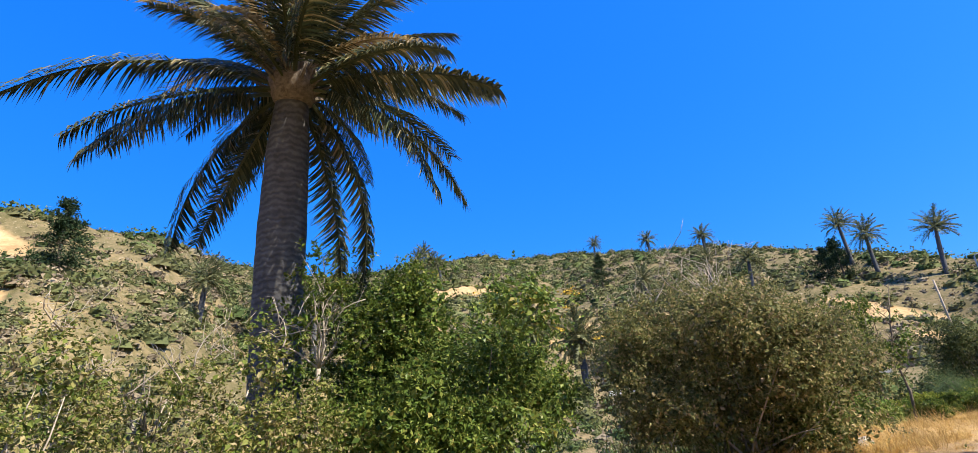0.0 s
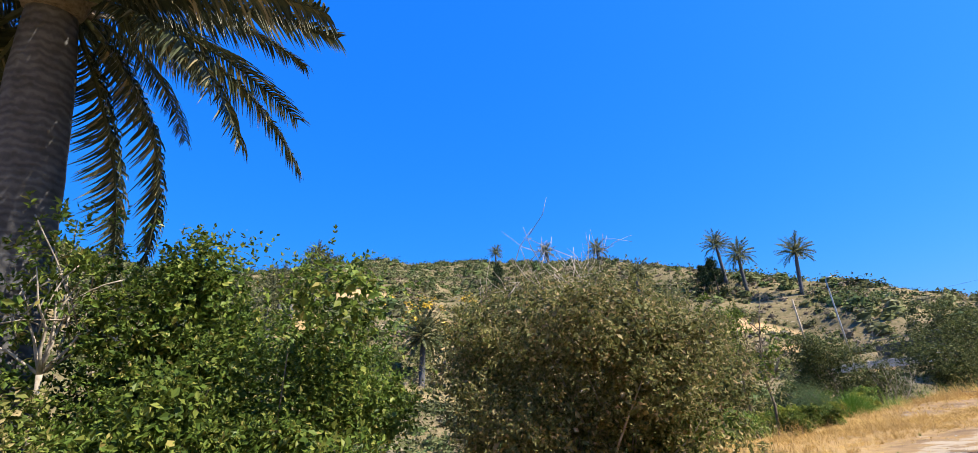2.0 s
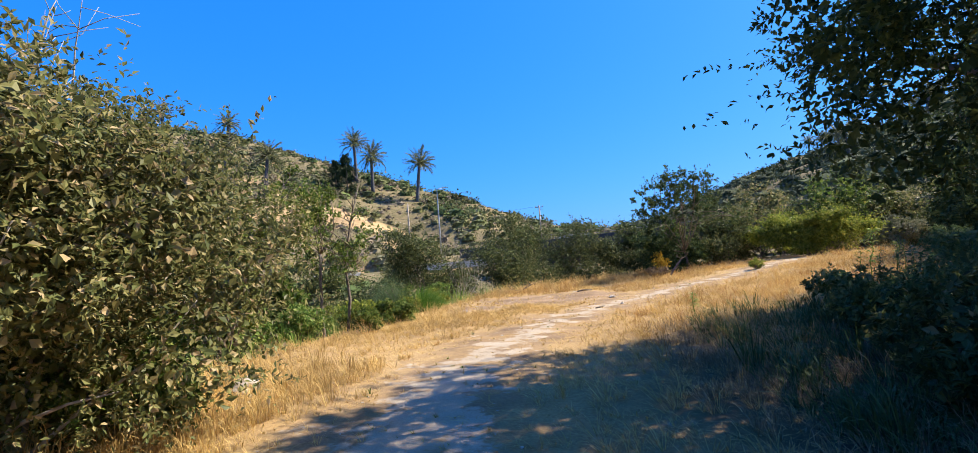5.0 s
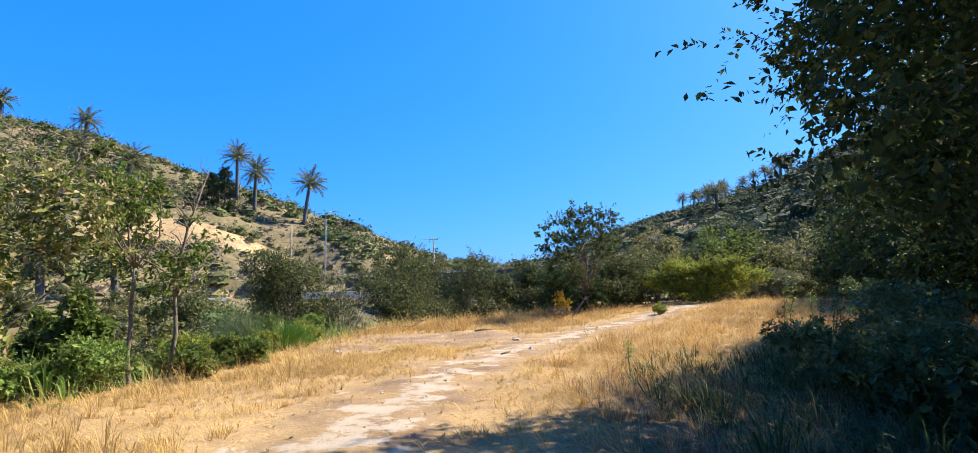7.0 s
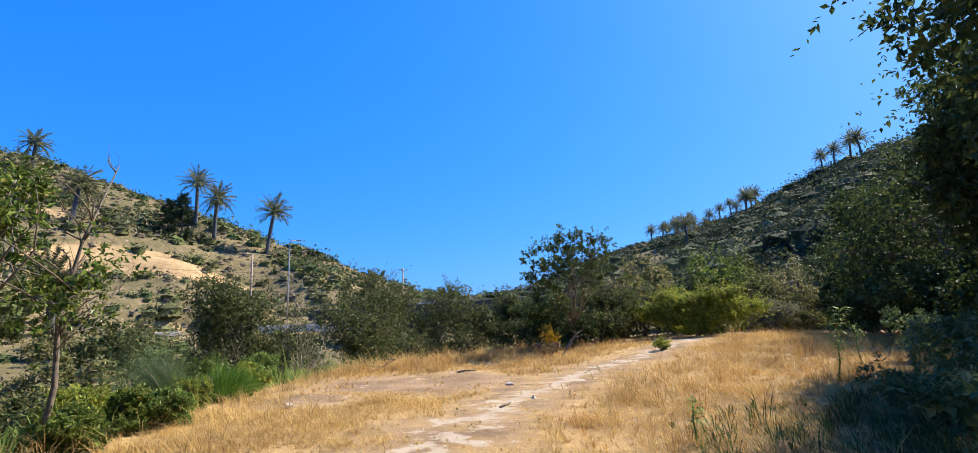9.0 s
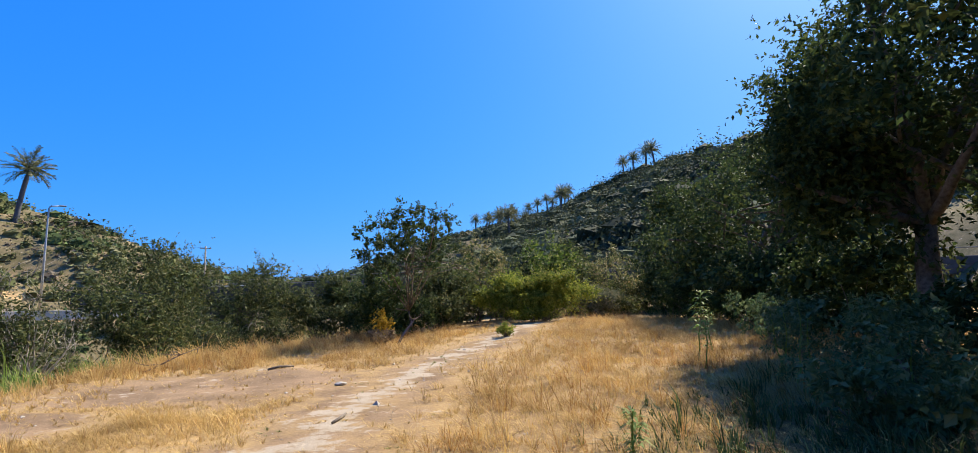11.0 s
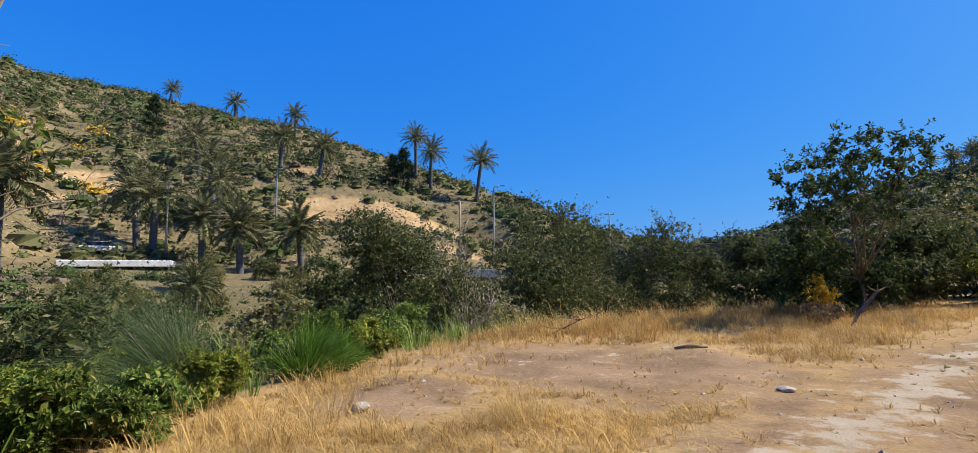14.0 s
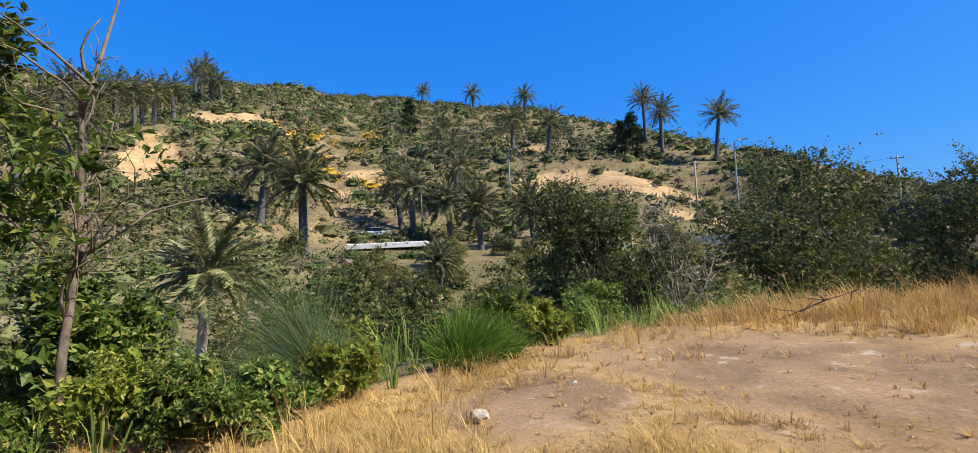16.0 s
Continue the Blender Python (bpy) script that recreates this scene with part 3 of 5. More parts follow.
# ---- the ground, one sheet out to the horizon ----
def build_ground():
    rings = np.concatenate([np.linspace(0.25, 30, 170), 30 * (320 / 30) ** (np.arange(1, 131) / 130), [420, 600, 900, 1500, 2600]])
    spokes = 330
    a = np.arange(spokes) / spokes * 2 * np.pi
    r, t = np.meshgrid(rings, a, indexing="ij")
    x, y = (r * np.sin(t)).ravel(), (8 + r * np.cos(t)).ravel()
    x, y = np.append(x, 0), np.append(y, 8)
    z = height(x, y)
    far = np.hypot(x, y - 8)
    z = np.where(far > 400, np.minimum(z, 10), z) - 2.0 * cut_mask(x, y) * smooth(40, 70, far)
    i, j = np.meshgrid(np.arange(len(rings) - 1), np.arange(spokes), indexing="ij")
    k = (j + 1) % spokes
    quads = np.stack([i * spokes + j, (i + 1) * spokes + j, (i + 1) * spokes + k, i * spokes + k], -1).reshape(-1, 4)[:, ::-1]
    j = np.arange(spokes)
    fan = np.stack([j * 0 + len(x) - 1, (j + 1) % spokes, j], -1)
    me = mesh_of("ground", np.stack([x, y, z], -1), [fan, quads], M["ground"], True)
    out = beyond_edge(x, y)
    masks = {
        "track": np.clip(1.1 - track_distance(x, y) / (0.95 - 0.22 * smooth(4, 9, y)), 0, 1) * (1 - 0.36 * smooth(2, 7, y)),
        "bare": np.maximum(bare_mask(x, y), 0.6 * np.clip(1.5 - track_distance(x, y) / 1.3, 0, 1)),
        "field": (1 - smooth(-0.5, 2.5, out)) * (1 - smooth(26, 48, far)),
        "cut": cut_mask(x, y),
        "painted_shade": painted_shade_mask(x, y),
    }
    for name, values in masks.items():
        me.attributes.new(name, "FLOAT", "POINT").data.foreach_set("value", values.astype(np.float32))
    tagged(new("ground", me), "dry grassy field with a trodden pale track, falling to a ravine below scrubby hills", "ground", kind="structure")


build_ground()


# ---- palms ----
def frond(rng, length, droop, pairs, width, thick=1.0, segments=3, hang=0.5, rib_steps=12):
    """One feather leaf along +x: a curving midrib and folded leaflets that hang from it. Droop: how far the tip falls, in lengths."""
    k = np.linspace(0, 1, rib_steps)
    rib = np.stack([length * (k - 0.16 * droop * k ** 3), 0 * k, length * (0.18 * k - droop * k ** 2.2)], -1)
    pieces = [tube(rib, 0.045 * (1 - 0.92 * k) * length / 4 + 0.004, 5 if rib_steps > 6 else 3, rib_steps > 6)]
    v, f = [], []
    for side in (-1, 1):
        for p in np.linspace(0.12, 0.995, pairs):
            p = min(1, p + rng.uniform(-0.3, 0.3) / pairs)
            at = np.array([np.interp(p, k, rib[:, c]) for c in range(3)])
            reach = width * (0.35 + 0.65 * math.sin(math.pi * min(1, 0.18 + 0.78 * p))) * rng.uniform(0.75, 1.1)
            ahead = np.array((rng.uniform(0.4, 0.75), side * rng.uniform(0.55, 0.95), rng.uniform(-0.25, 0.3)))
            ahead /= np.linalg.norm(ahead)
            broad = thick * (0.019 * length / 4 * rng.uniform(0.8, 1.4) + 0.008)
            across = np.cross(ahead, (0, 0, 1))
            across /= np.linalg.norm(across)
            base = len(v)
            for s in range(segments + 1):
                q = s / segments
                c = at + ahead * reach * q - np.array((0, 0, 1)) * reach * hang * q ** 2
                b = broad * (1 - q) ** 0.6 if s else broad * 0.6
                v += [c - across * b, c + across * b + (0, 0, broad * 0.7)]
            f += [(base + 2 * s, base + 2 * s + 1, base + 2 * s + 3, base + 2 * s + 2) for s in range(segments)]
    pieces.append((np.array(v), np.array(f)))
    return joined(pieces)


def turn_matrix(azimuth, lift, roll):
    return Matrix.Rotation(azimuth, 4, "Z") @ Matrix.Rotation(-lift, 4, "Y") @ Matrix.Rotation(roll, 4, "X")


def big_palm():
    rng = np.random.RandomState(11)
    x, y = -11.6, -7.45
    z0 = float(height(x, y))
    ob = thing("palm_tree", (x, y, z0), "tall thick-trunked palm with smooth grey bark and drooping feather fronds", "palm tree")
    top = np.array((2.4, -0.08, 9.65 - z0))
    k = np.linspace(0, 1, 40)
    line = np.stack([0.25 * k + 2.15 * k ** 2.4, -0.08 * k, -0.5 + (top[2] + 0.5) * k], -1)
    wide = np.interp(k, (0, 0.06, 0.3, 0.7, 0.88, 0.96, 1), (0.82, 0.68, 0.60, 0.58, 0.50, 0.40, 0.36)) * (1 + 0.012 * np.sin(np.arange(40) * 2.1))
    part("trunk", mesh_of("trunk", *tube(line, wide, 28), M["palmbark"], True), ob)
    heart = [tube([top - (0.05, 0, 0.35), top + (0.05, 0, 0.1), top + (0.1, 0, 0.7), top + (0.1, 0, 1.3)], (0.45, 0.62, 0.5, 0.15), 14)]
    for i in range(70):
        a, up = rng.uniform(0, 6.28), rng.uniform(-0.3, 0.9)
        s = top + np.array((0.45 * math.cos(a), 0.45 * math.sin(a), up * 0.6))
        heart.append(tube([s, s + np.array((0.5 * math.cos(a), 0.5 * math.sin(a), 0.25))], (0.07, 0.02), 4))
    part("crown_heart", mesh_of("crown_heart", *joined(heart), M["bark"], True), ob, "dark old leaf bases")
    kinds = []
    for i, droop in enumerate((0.10, 0.16, 0.22, 0.30, 0.38, 0.48)):
        kinds.append(mesh_of("frond", *frond(rng, 4.9, droop, 110, 0.66, 0.8, hang=0.9), M["palm"]))
    dry = [mesh_of("frond", *frond(rng, 3.2, 0.6, 60, 0.45, hang=0.8), M["palmdry"]) for _ in range(2)]
    golden, count = 2.39996, 40
    for i in range(count):
        q = i / count
        lift = radians(84 - 92 * q ** 0.95 + rng.uniform(-9, 9))
        a = i * golden + rng.uniform(-0.15, 0.15)
        which = kinds[max(0, min(5, int(q * 6 + rng.uniform(-1.5, 1.5))))]
        m = Matrix.Translation(Vector(top) + Vector((0.3 * math.cos(a), 0.3 * math.sin(a), 0.55 - 0.6 * q))) @ turn_matrix(a, lift, rng.uniform(-0.5, 0.5))
        size = rng.uniform(0.72, 1.12) * (0.75 + 0.25 * min(1, q * 3))
        fr = part("frond", which, ob)
        fr.matrix_local = m @ Matrix.Diagonal((size, size, size, 1))
    kinds.append(mesh_of("frond", *frond(rng, 5.2, 0.62, 120, 0.62, 0.85, hang=1.0), M["palm"]))
    # the lowest whorl hangs well apart: turn from the side that faces along the track, rise, bend
    for turned, lift, bend in ((10, 6, 4), (-28, -4, 4), (22, -16, 5), (-8, -30, 5), (55, -44, 6), (75, -62, 3), (172, 2, 3), (196, -12, 4), (158, -24, 4), (214, -22, 3), (150, -40, 2), (118, -55, 2)):
        a = radians(58 + turned)
        fr = part("frond", kinds[bend], ob)
        fr.matrix_local = Matrix.Translation(Vector(top) + Vector((0.35 * math.cos(a), 0.35 * math.sin(a), -0.05))) @ turn_matrix(a, radians(lift), rng.uniform(-0.4, 0.4)) @ Matrix.Scale(rng.uniform(0.92, 1.08), 4)
    for a, lift in ((-0.6, 0.15), (-1.3, 0.6), (-0.1, 0.75), (-0.9, 0.95), (-2.2, 0.5), (0.7, 0.35), (-1.7, 1.1)):
        fr = part("frond", dry[int(a * 10) % 2], ob, "withered straw-coloured frond")
        fr.matrix_local = Matrix.Translation(Vector(top) + Vector((0.35 * math.cos(a), 0.35 * math.sin(a), 0.3))) @ turn_matrix(a, lift, 0)


big_palm()


def palm_model(name, seed, tall, fronds, length, pairs, label, mat="palmfar", trunk=0.42, droop_low=-48, separate=False, lean=0.5, bark="palmbark"):
    """A palm for the slopes: tapered trunk, skirted crown of feather leaves."""
    rng = np.random.RandomState(seed)
    ob = thing(name, (0, 0, 0), label, "palm tree")
    k = np.linspace(0, 1, 9)
    line = np.stack([lean * k ** 2, 0.2 * lean * k, -1.5 + (tall + 1.5) * k], -1)
    part("trunk", mesh_of("trunk", *tube(line, trunk * np.interp(k, (0, 0.2, 0.8, 1), (1.25, 1.05, 0.95, 0.6)), 10), M[bark], True), ob)
    pieces, top = [], Vector(line[-1])
    for i in range(fronds):
        q = i / fronds
        lift, a = radians(80 + (droop_low - 80) * q ** 0.9 + rng.uniform(-8, 8)), i * 2.39996 + rng.uniform(-0.2, 0.2)
        v, f = frond(rng, length * rng.uniform(0.85, 1.1), rng.uniform(0.2, 0.5), pairs, 0.2 * length, 4.2 if not separate else 3.2, 1, 0.35, 5)
        m = np.array(Matrix.Translation(top + Vector((0.2 * math.cos(a), 0.2 * math.sin(a), 0.3 - 0.4 * q))) @ turn_matrix(a, lift, rng.uniform(-0.5, 0.5)))
        pieces.append((v @ m[:3, :3].T + m[:3, 3], f))
    if separate:
        for v, f in pieces:
            part("frond", mesh_of("frond", v, f, M[mat]), ob)
    else:
        part("crown", mesh_of("crown", *joined(pieces), M[mat]), ob)
    return ob


SLOPE_LABEL = "feather palm with a stout grey trunk on the scrubby hillside"
MODELS = [palm_model("palm_tree", 21, 8.0, 40, 4.3, 14, SLOPE_LABEL), palm_model("palm_tree", 22, 7.0, 36, 4.1, 14, SLOPE_LABEL, droop_low=-65, lean=-0.6),
          palm_model("palm_tree", 23, 9.5, 40, 4.5, 14, SLOPE_LABEL, droop_low=-35, lean=0.9)]
MODELS.append(palm_model("palm_tree", 24, 7.0, 44, 3.9, 26, SLOPE_LABEL, droop_low=-50, lean=0.3))
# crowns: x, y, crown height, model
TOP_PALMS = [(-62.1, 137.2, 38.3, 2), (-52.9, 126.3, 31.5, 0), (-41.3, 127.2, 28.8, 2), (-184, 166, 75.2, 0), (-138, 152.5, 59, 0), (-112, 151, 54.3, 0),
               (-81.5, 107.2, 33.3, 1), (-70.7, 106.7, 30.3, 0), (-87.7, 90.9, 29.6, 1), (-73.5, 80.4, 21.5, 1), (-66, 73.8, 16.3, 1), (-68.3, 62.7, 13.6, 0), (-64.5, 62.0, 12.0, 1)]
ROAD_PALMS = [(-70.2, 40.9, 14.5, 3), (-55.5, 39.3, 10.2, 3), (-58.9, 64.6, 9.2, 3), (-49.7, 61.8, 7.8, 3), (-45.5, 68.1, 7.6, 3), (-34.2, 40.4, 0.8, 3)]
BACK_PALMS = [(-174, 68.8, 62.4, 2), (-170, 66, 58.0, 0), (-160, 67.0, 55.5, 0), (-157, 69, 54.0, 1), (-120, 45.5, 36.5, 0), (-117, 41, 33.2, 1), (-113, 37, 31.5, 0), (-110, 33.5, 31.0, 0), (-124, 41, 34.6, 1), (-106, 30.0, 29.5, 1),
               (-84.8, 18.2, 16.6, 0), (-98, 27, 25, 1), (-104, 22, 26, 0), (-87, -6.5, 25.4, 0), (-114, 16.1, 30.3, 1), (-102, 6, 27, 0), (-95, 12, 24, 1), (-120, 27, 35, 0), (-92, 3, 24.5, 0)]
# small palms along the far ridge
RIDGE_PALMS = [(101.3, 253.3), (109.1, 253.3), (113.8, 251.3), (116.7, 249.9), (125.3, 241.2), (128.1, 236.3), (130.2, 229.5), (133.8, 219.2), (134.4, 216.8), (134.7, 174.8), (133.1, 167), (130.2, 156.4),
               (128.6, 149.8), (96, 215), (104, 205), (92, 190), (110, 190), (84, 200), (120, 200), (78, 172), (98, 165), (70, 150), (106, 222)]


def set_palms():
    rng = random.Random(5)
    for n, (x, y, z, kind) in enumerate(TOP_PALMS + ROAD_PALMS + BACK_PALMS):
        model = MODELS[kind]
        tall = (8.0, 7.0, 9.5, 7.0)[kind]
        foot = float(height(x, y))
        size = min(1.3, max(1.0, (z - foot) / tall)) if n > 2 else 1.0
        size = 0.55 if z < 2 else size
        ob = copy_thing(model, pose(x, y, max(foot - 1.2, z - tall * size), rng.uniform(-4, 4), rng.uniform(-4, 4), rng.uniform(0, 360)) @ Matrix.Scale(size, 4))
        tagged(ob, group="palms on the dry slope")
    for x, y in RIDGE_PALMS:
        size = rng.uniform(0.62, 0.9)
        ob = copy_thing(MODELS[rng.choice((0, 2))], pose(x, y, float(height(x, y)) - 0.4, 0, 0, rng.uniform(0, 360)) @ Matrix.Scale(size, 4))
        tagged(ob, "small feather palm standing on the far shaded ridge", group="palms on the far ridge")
    for model in MODELS:
        for o in (*model.children_recursive, model):
            bpy.data.objects.remove(o)


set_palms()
young = palm_model("palm_tree", 31, 5.5, 34, 2.5, 40, "young palm with a slender pale trunk in the ravine", trunk=0.2, mat="palmyoung", droop_low=-38, separate=True, lean=0.3, bark="palebark")
young.matrix_world = pose(-23.2, 17.6, float(height(-23.2, 17.6)) - 0.1, 0, 3, 40)


# ---- hillside scrub ----
def scrub(name, seed, count, bearing, reach, size, mat, label, leaf=0.3, per=46, keep_cuts=0.0):
    """Low bushes over a stretch of hill, as one mass."""
    rng = np.random.RandomState(seed)
    az, r = np.radians(rng.uniform(*bearing, count)), np.sqrt(rng.uniform(reach[0] ** 2, reach[1] ** 2, count))
    x, y = r * np.sin(az), 8 + r * np.cos(az)
    ok = (cut_mask(x, y) < 0.55 + 0.25 * rng.rand(count)) | (rng.rand(count) < keep_cuts)
    ok &= (waves(x, y, 30, 9) + 0.6 * rng.normal(size=count) > -0.75)
    ok &= ~((np.abs(np.hypot(x, y - 8) - 74) < 6) & (np.degrees(az) > -62) & (np.degrees(az) < -20))
    x, y = x[ok], y[ok]
    n = len(x)
    s = size * np.clip(np.exp(0.35 * rng.normal(size=n)) * (1 + 0.4 * waves(x, y, 40, 12)), 0.4, 1.9)
    which = np.repeat(np.arange(n), per)
    d = ball_points(rng, len(which))
    d[:, 2] = np.abs(d[:, 2])
    lump = 1 + 0.3 * np.sin(d[:, 0] * 6 + which) + 0.2 * np.sin(d[:, 1] * 8 + 2 * which)
    foot = np.stack([x, y, height(x, y) - 2.0 * cut_mask(x, y) - 0.15], -1)
    at = foot[which] + d * (s[which] * lump * rng.uniform(0.55, 1.08, len(which)))[:, None] * np.array((1, 1, 0.85))
    v, f = flat_leaves(rng, at, d + np.array((0, 0, 0.3)), leaf * np.minimum(s, 2.0)[which], 0.8, 0.9)
    # the lumpy body of each bush under its sprays
    turn, ring = np.arange(6) * 1.047, np.arange(6)
    dome = np.array([(math.cos(t + 0.52 * k) * math.cos(e), math.sin(t + 0.52 * k) * math.cos(e), math.sin(e)) for k, e in enumerate((-0.2, 0.6)) for t in turn] + [(0, 0, 1)])
    sides = np.stack([ring, (ring + 1) % 6, 6 + (ring + 1) % 6, 6 + ring], -1)
    cap = np.stack([6 + ring, 6 + (ring + 1) % 6, 0 * ring + 12], -1)
    body = foot[:, None] + dome[None] * (s[:, None] * rng.uniform(0.5, 0.8, (n, 13)))[:, :, None] * np.array((1, 1, 0.85))
    step = (np.arange(n) * 13 + len(v))[:, None, None]
    me = mesh_of(name, np.concatenate([v, body.reshape(-1, 3)]), [np.concatenate([f, (cap[None] + step).reshape(-1, 3)]), (sides[None] + step).reshape(-1, 4)], M[mat])
    tint = np.clip(rng.rand(n) * 0.75 + 0.25 * (0.5 + 0.5 * waves(x, y, 25, 14)), 0, 1)
    me.attributes.new("tint", "FLOAT", "POINT").data.foreach_set("value", np.concatenate([np.repeat(tint[which], 3), np.repeat(tint, 13)]).astype(np.float32))
    tagged(new(name, me), label, "scrub", kind="stuff")


scrub("hillside_scrub", 41, 9500, (-118, 6), (80, 275), 1.6, "scrub", "dense low green scrub over the dry hillside", 0.38, 30)
scrub("hillside_brush", 42, 4800, (-118, 0), (76, 210), 1.0, "hillbrush", "bare grey-brown brush between the green scrub", 0.32, 26, 0.15)
scrub("hillside_bushes", 49, 1700, (-118, 6), (84, 268), 2.0, "hillbush", "rounded dark green bushes on the dry hillside", 0.3, 70)
scrub("flowering_scrub", 43, 120, (-68, -54), (105, 150), 1.3, "hillflower", "yellow flowering bushes on the ochre slope", 0.3, 44, 0.6)
scrub("ridge_scrub", 44, 5600, (4, 78), (70, 280), 2.0, "ridge", "dark shaded scrub over the far ridge", 0.36, 32)
scrub("ridge_woods", 50, 2100, (24, 80), (58, 215), 2.8, "ridge", "dark woodland on the shaded slope", 0.28, 80)
scrub("lower_scrub", 47, 1400, (-128, -62), (34, 92), 1.3, "scrub", "green scrub on the near flank of the hill", 0.24, 80)
scrub("lower_brush", 48, 900, (-128, -56), (34, 100), 0.95, "hillbrush", "grey-brown dead brush on the near flank of the hill", 0.26, 40, 0.2)
scrub("ravine_scrub", 45, 300, (-100, -14), (28, 66), 1.3, "hillbush", "low tangled bushes over the floor of the ravine", 0.16, 150)


# ---- conifers on the hills ----
def conifer(place, tall, spread, seed, label):
    rng = np.random.RandomState(seed)
    z = float(height(*place))
    ob = thing("pine_tree", (*place, z), label, "pine tree")
    part("trunk", mesh_of("trunk", *tube([(0, 0, -1), (0.1, 0, tall * 0.5), (0, 0.1, tall)], (0.28, 0.18, 0.03), 8), M["bark"], True), ob)
    v, f = [], []
    at, facing = [], []
    for i in range(int(tall * 7)):
        k = rng.uniform(0.08, 1)
        a, reach = rng.uniform(0, 6.28), spread * (1.05 - k) ** 0.75 * rng.uniform(0.55, 1.1) + 0.2
        for q in np.linspace(0.25, 1, 16):
            p = np.array((reach * q * math.cos(a), reach * q * math.sin(a), tall * k + reach * q * 0.25 * (q - 0.3)))
            for _ in range(5):
                at.append(p + rng.normal(size=3) * 0.22)
                facing.append((0, 0, 1))
    v, f = leaves(rng, np.array(at), np.array(facing, float), 0.42, 0.35, 0.9)
    part("crown", mesh_of("crown", v, f, M["pine"]), ob)


conifer((-78, -22.5), 10, 4.2, 51, "dark pine with spreading boughs on the cut slope")
conifer((-120, 107), 11, 4.4, 52, "dark bushy pine among scrub on the hillside")
conifer((-57.5, 121), 11, 4.6, 53, "dark pine beside two palms on the ridge")
conifer((-62, 124), 8, 4.0, 54, "dark spreading pine on the ridge")


# ---- shrubs and trees round the field ----
shrub("shrub", (-8.9, -4.0), (3.6, 3.4, 3.0), "broad bush with fresh glossy green leaves beside the track", "bush", "green", 61, 700, 90, 0.105, 0.55, 24, 0.25, clump=0.15, lobes=18)
shrub("shrub", (-5.6, 1.0), (3.0, 3.0, 2.35), "dense dusty olive bush with bare grey twigs on top", "bush", "olive", 62, 1000, 91, 0.074, 0.5, 18, 0.3, 22, bark="palebark", clump=0.15, lobes=26)
shrub("shrub", (-4.5, 1.7), (1.1, 1.1, 0.9), "low green bush at the foot of a dusty olive one", "bush", "green", 164, 150, 78, 0.065, 0.5, 8, 0.2, clump=0.2)
shrub("shrub", (-8.9, -8.3), (2.3, 2.0, 1.95), "scrubby bush with dusty leaves and dry stalks", "bush", "mixed", 63, 150, 100, 0.09, 0.5, 20, 0.3, 10, bark="palebark")
shrub("shrub", (-8.4, -11.4), (2.6, 2.3, 2.0), "scrubby bush with dusty leaves and dry stalks", "bush", "mixed", 64, 160, 100, 0.09, 0.5, 20, 0.3, 12, bark="palebark")
shrub("shrub", (-6.6, -13.2), (2.0, 1.8, 1.3), "low leafy green bush among dry stalks", "bush", "green", 65, 120, 90, 0.1, 0.5, 14, 0.3)
tree("sapling", (-9.4, -6.9), 6.3, 1.2, "slender sapling with sparse green leaves in front of the palm", "green", 66, 60, 60, 0.12, 0.06, 0.5, "palebark", squash=0.3, clump=0.3, fill=0.12)
tree("sapling", (-11.0, -10.0), 4.6, 1.0, "slender sapling with sparse dusty leaves", "mixed", 67, 44, 50, 0.1, 0.05, 0.5, "palebark", squash=0.35, clump=0.3, fill=0.12)
tree("sapling", (-12.0, -11.8), 4.9, 0.9, "thin half-bare sapling with grey stems", "mixed", 68, 34, 40, 0.1, 0.05, 0.5, "palebark", squash=0.35, clump=0.3, fill=0.12)
shrub("shrub", (-7.5, 7.2), (1.9, 1.9, 2.3), "tall olive-yellow bush on the edge of the ravine", "bush", "mixed", 69, 220, 100, 0.1, 0.5, 20, 0.3, 8)
tree("sapling", (-6.8, 10.35), 5.0, 1.35, "young tree with clumps of green leaves on dark thin trunks", "green", 70, 50, 90, 0.12, 0.045, 0.45, squash=0.36, clump=0.24, hollow=0.3, fill=0.12)
shrub("shrub", (-9.0, 11.9), (1.35, 1.25, 1.35), "bush of large glossy green leaves below a bare tree", "bush", "green", 71, 120, 80, 0.13, 0.6, 14, 0.3)
shrub("shrub", (-8.0, 23.2), (3.0, 2.6, 2.8), "dense dark green bush at the rim of the field", "bush", "bush", 72, 250, 95, 0.1, 0.5, 20, 0.28)
shrub("shrub", (-4.6, 28.6), (3.6, 2.9, 3.1), "dense dark green bush at the rim of the field", "bush", "bush", 73, 250, 95, 0.11, 0.5, 20, 0.28)
shrub("shrub", (-6.3, 23.9), (1.6, 1.3, 1.6), "grey leafless brush between green bushes", "bush", "greygreen", 74, 50, 40, 0.08, 0.3, 60, 0.3, 30, bark="palebark")
shrub("shrub", (-0.9, 34.0), (3.4, 2.9, 3.0), "rounded green bush at the far rim of the field", "bush", "bush", 75, 220, 90, 0.12, 0.5, 16, 0.28)
shrub("shrub", (3.0, 36), (3.0, 2.6, 2.2), "rounded green bush at the far rim of the field", "bush", "bush", 76, 220, 90, 0.13, 0.5, 16, 0.28)
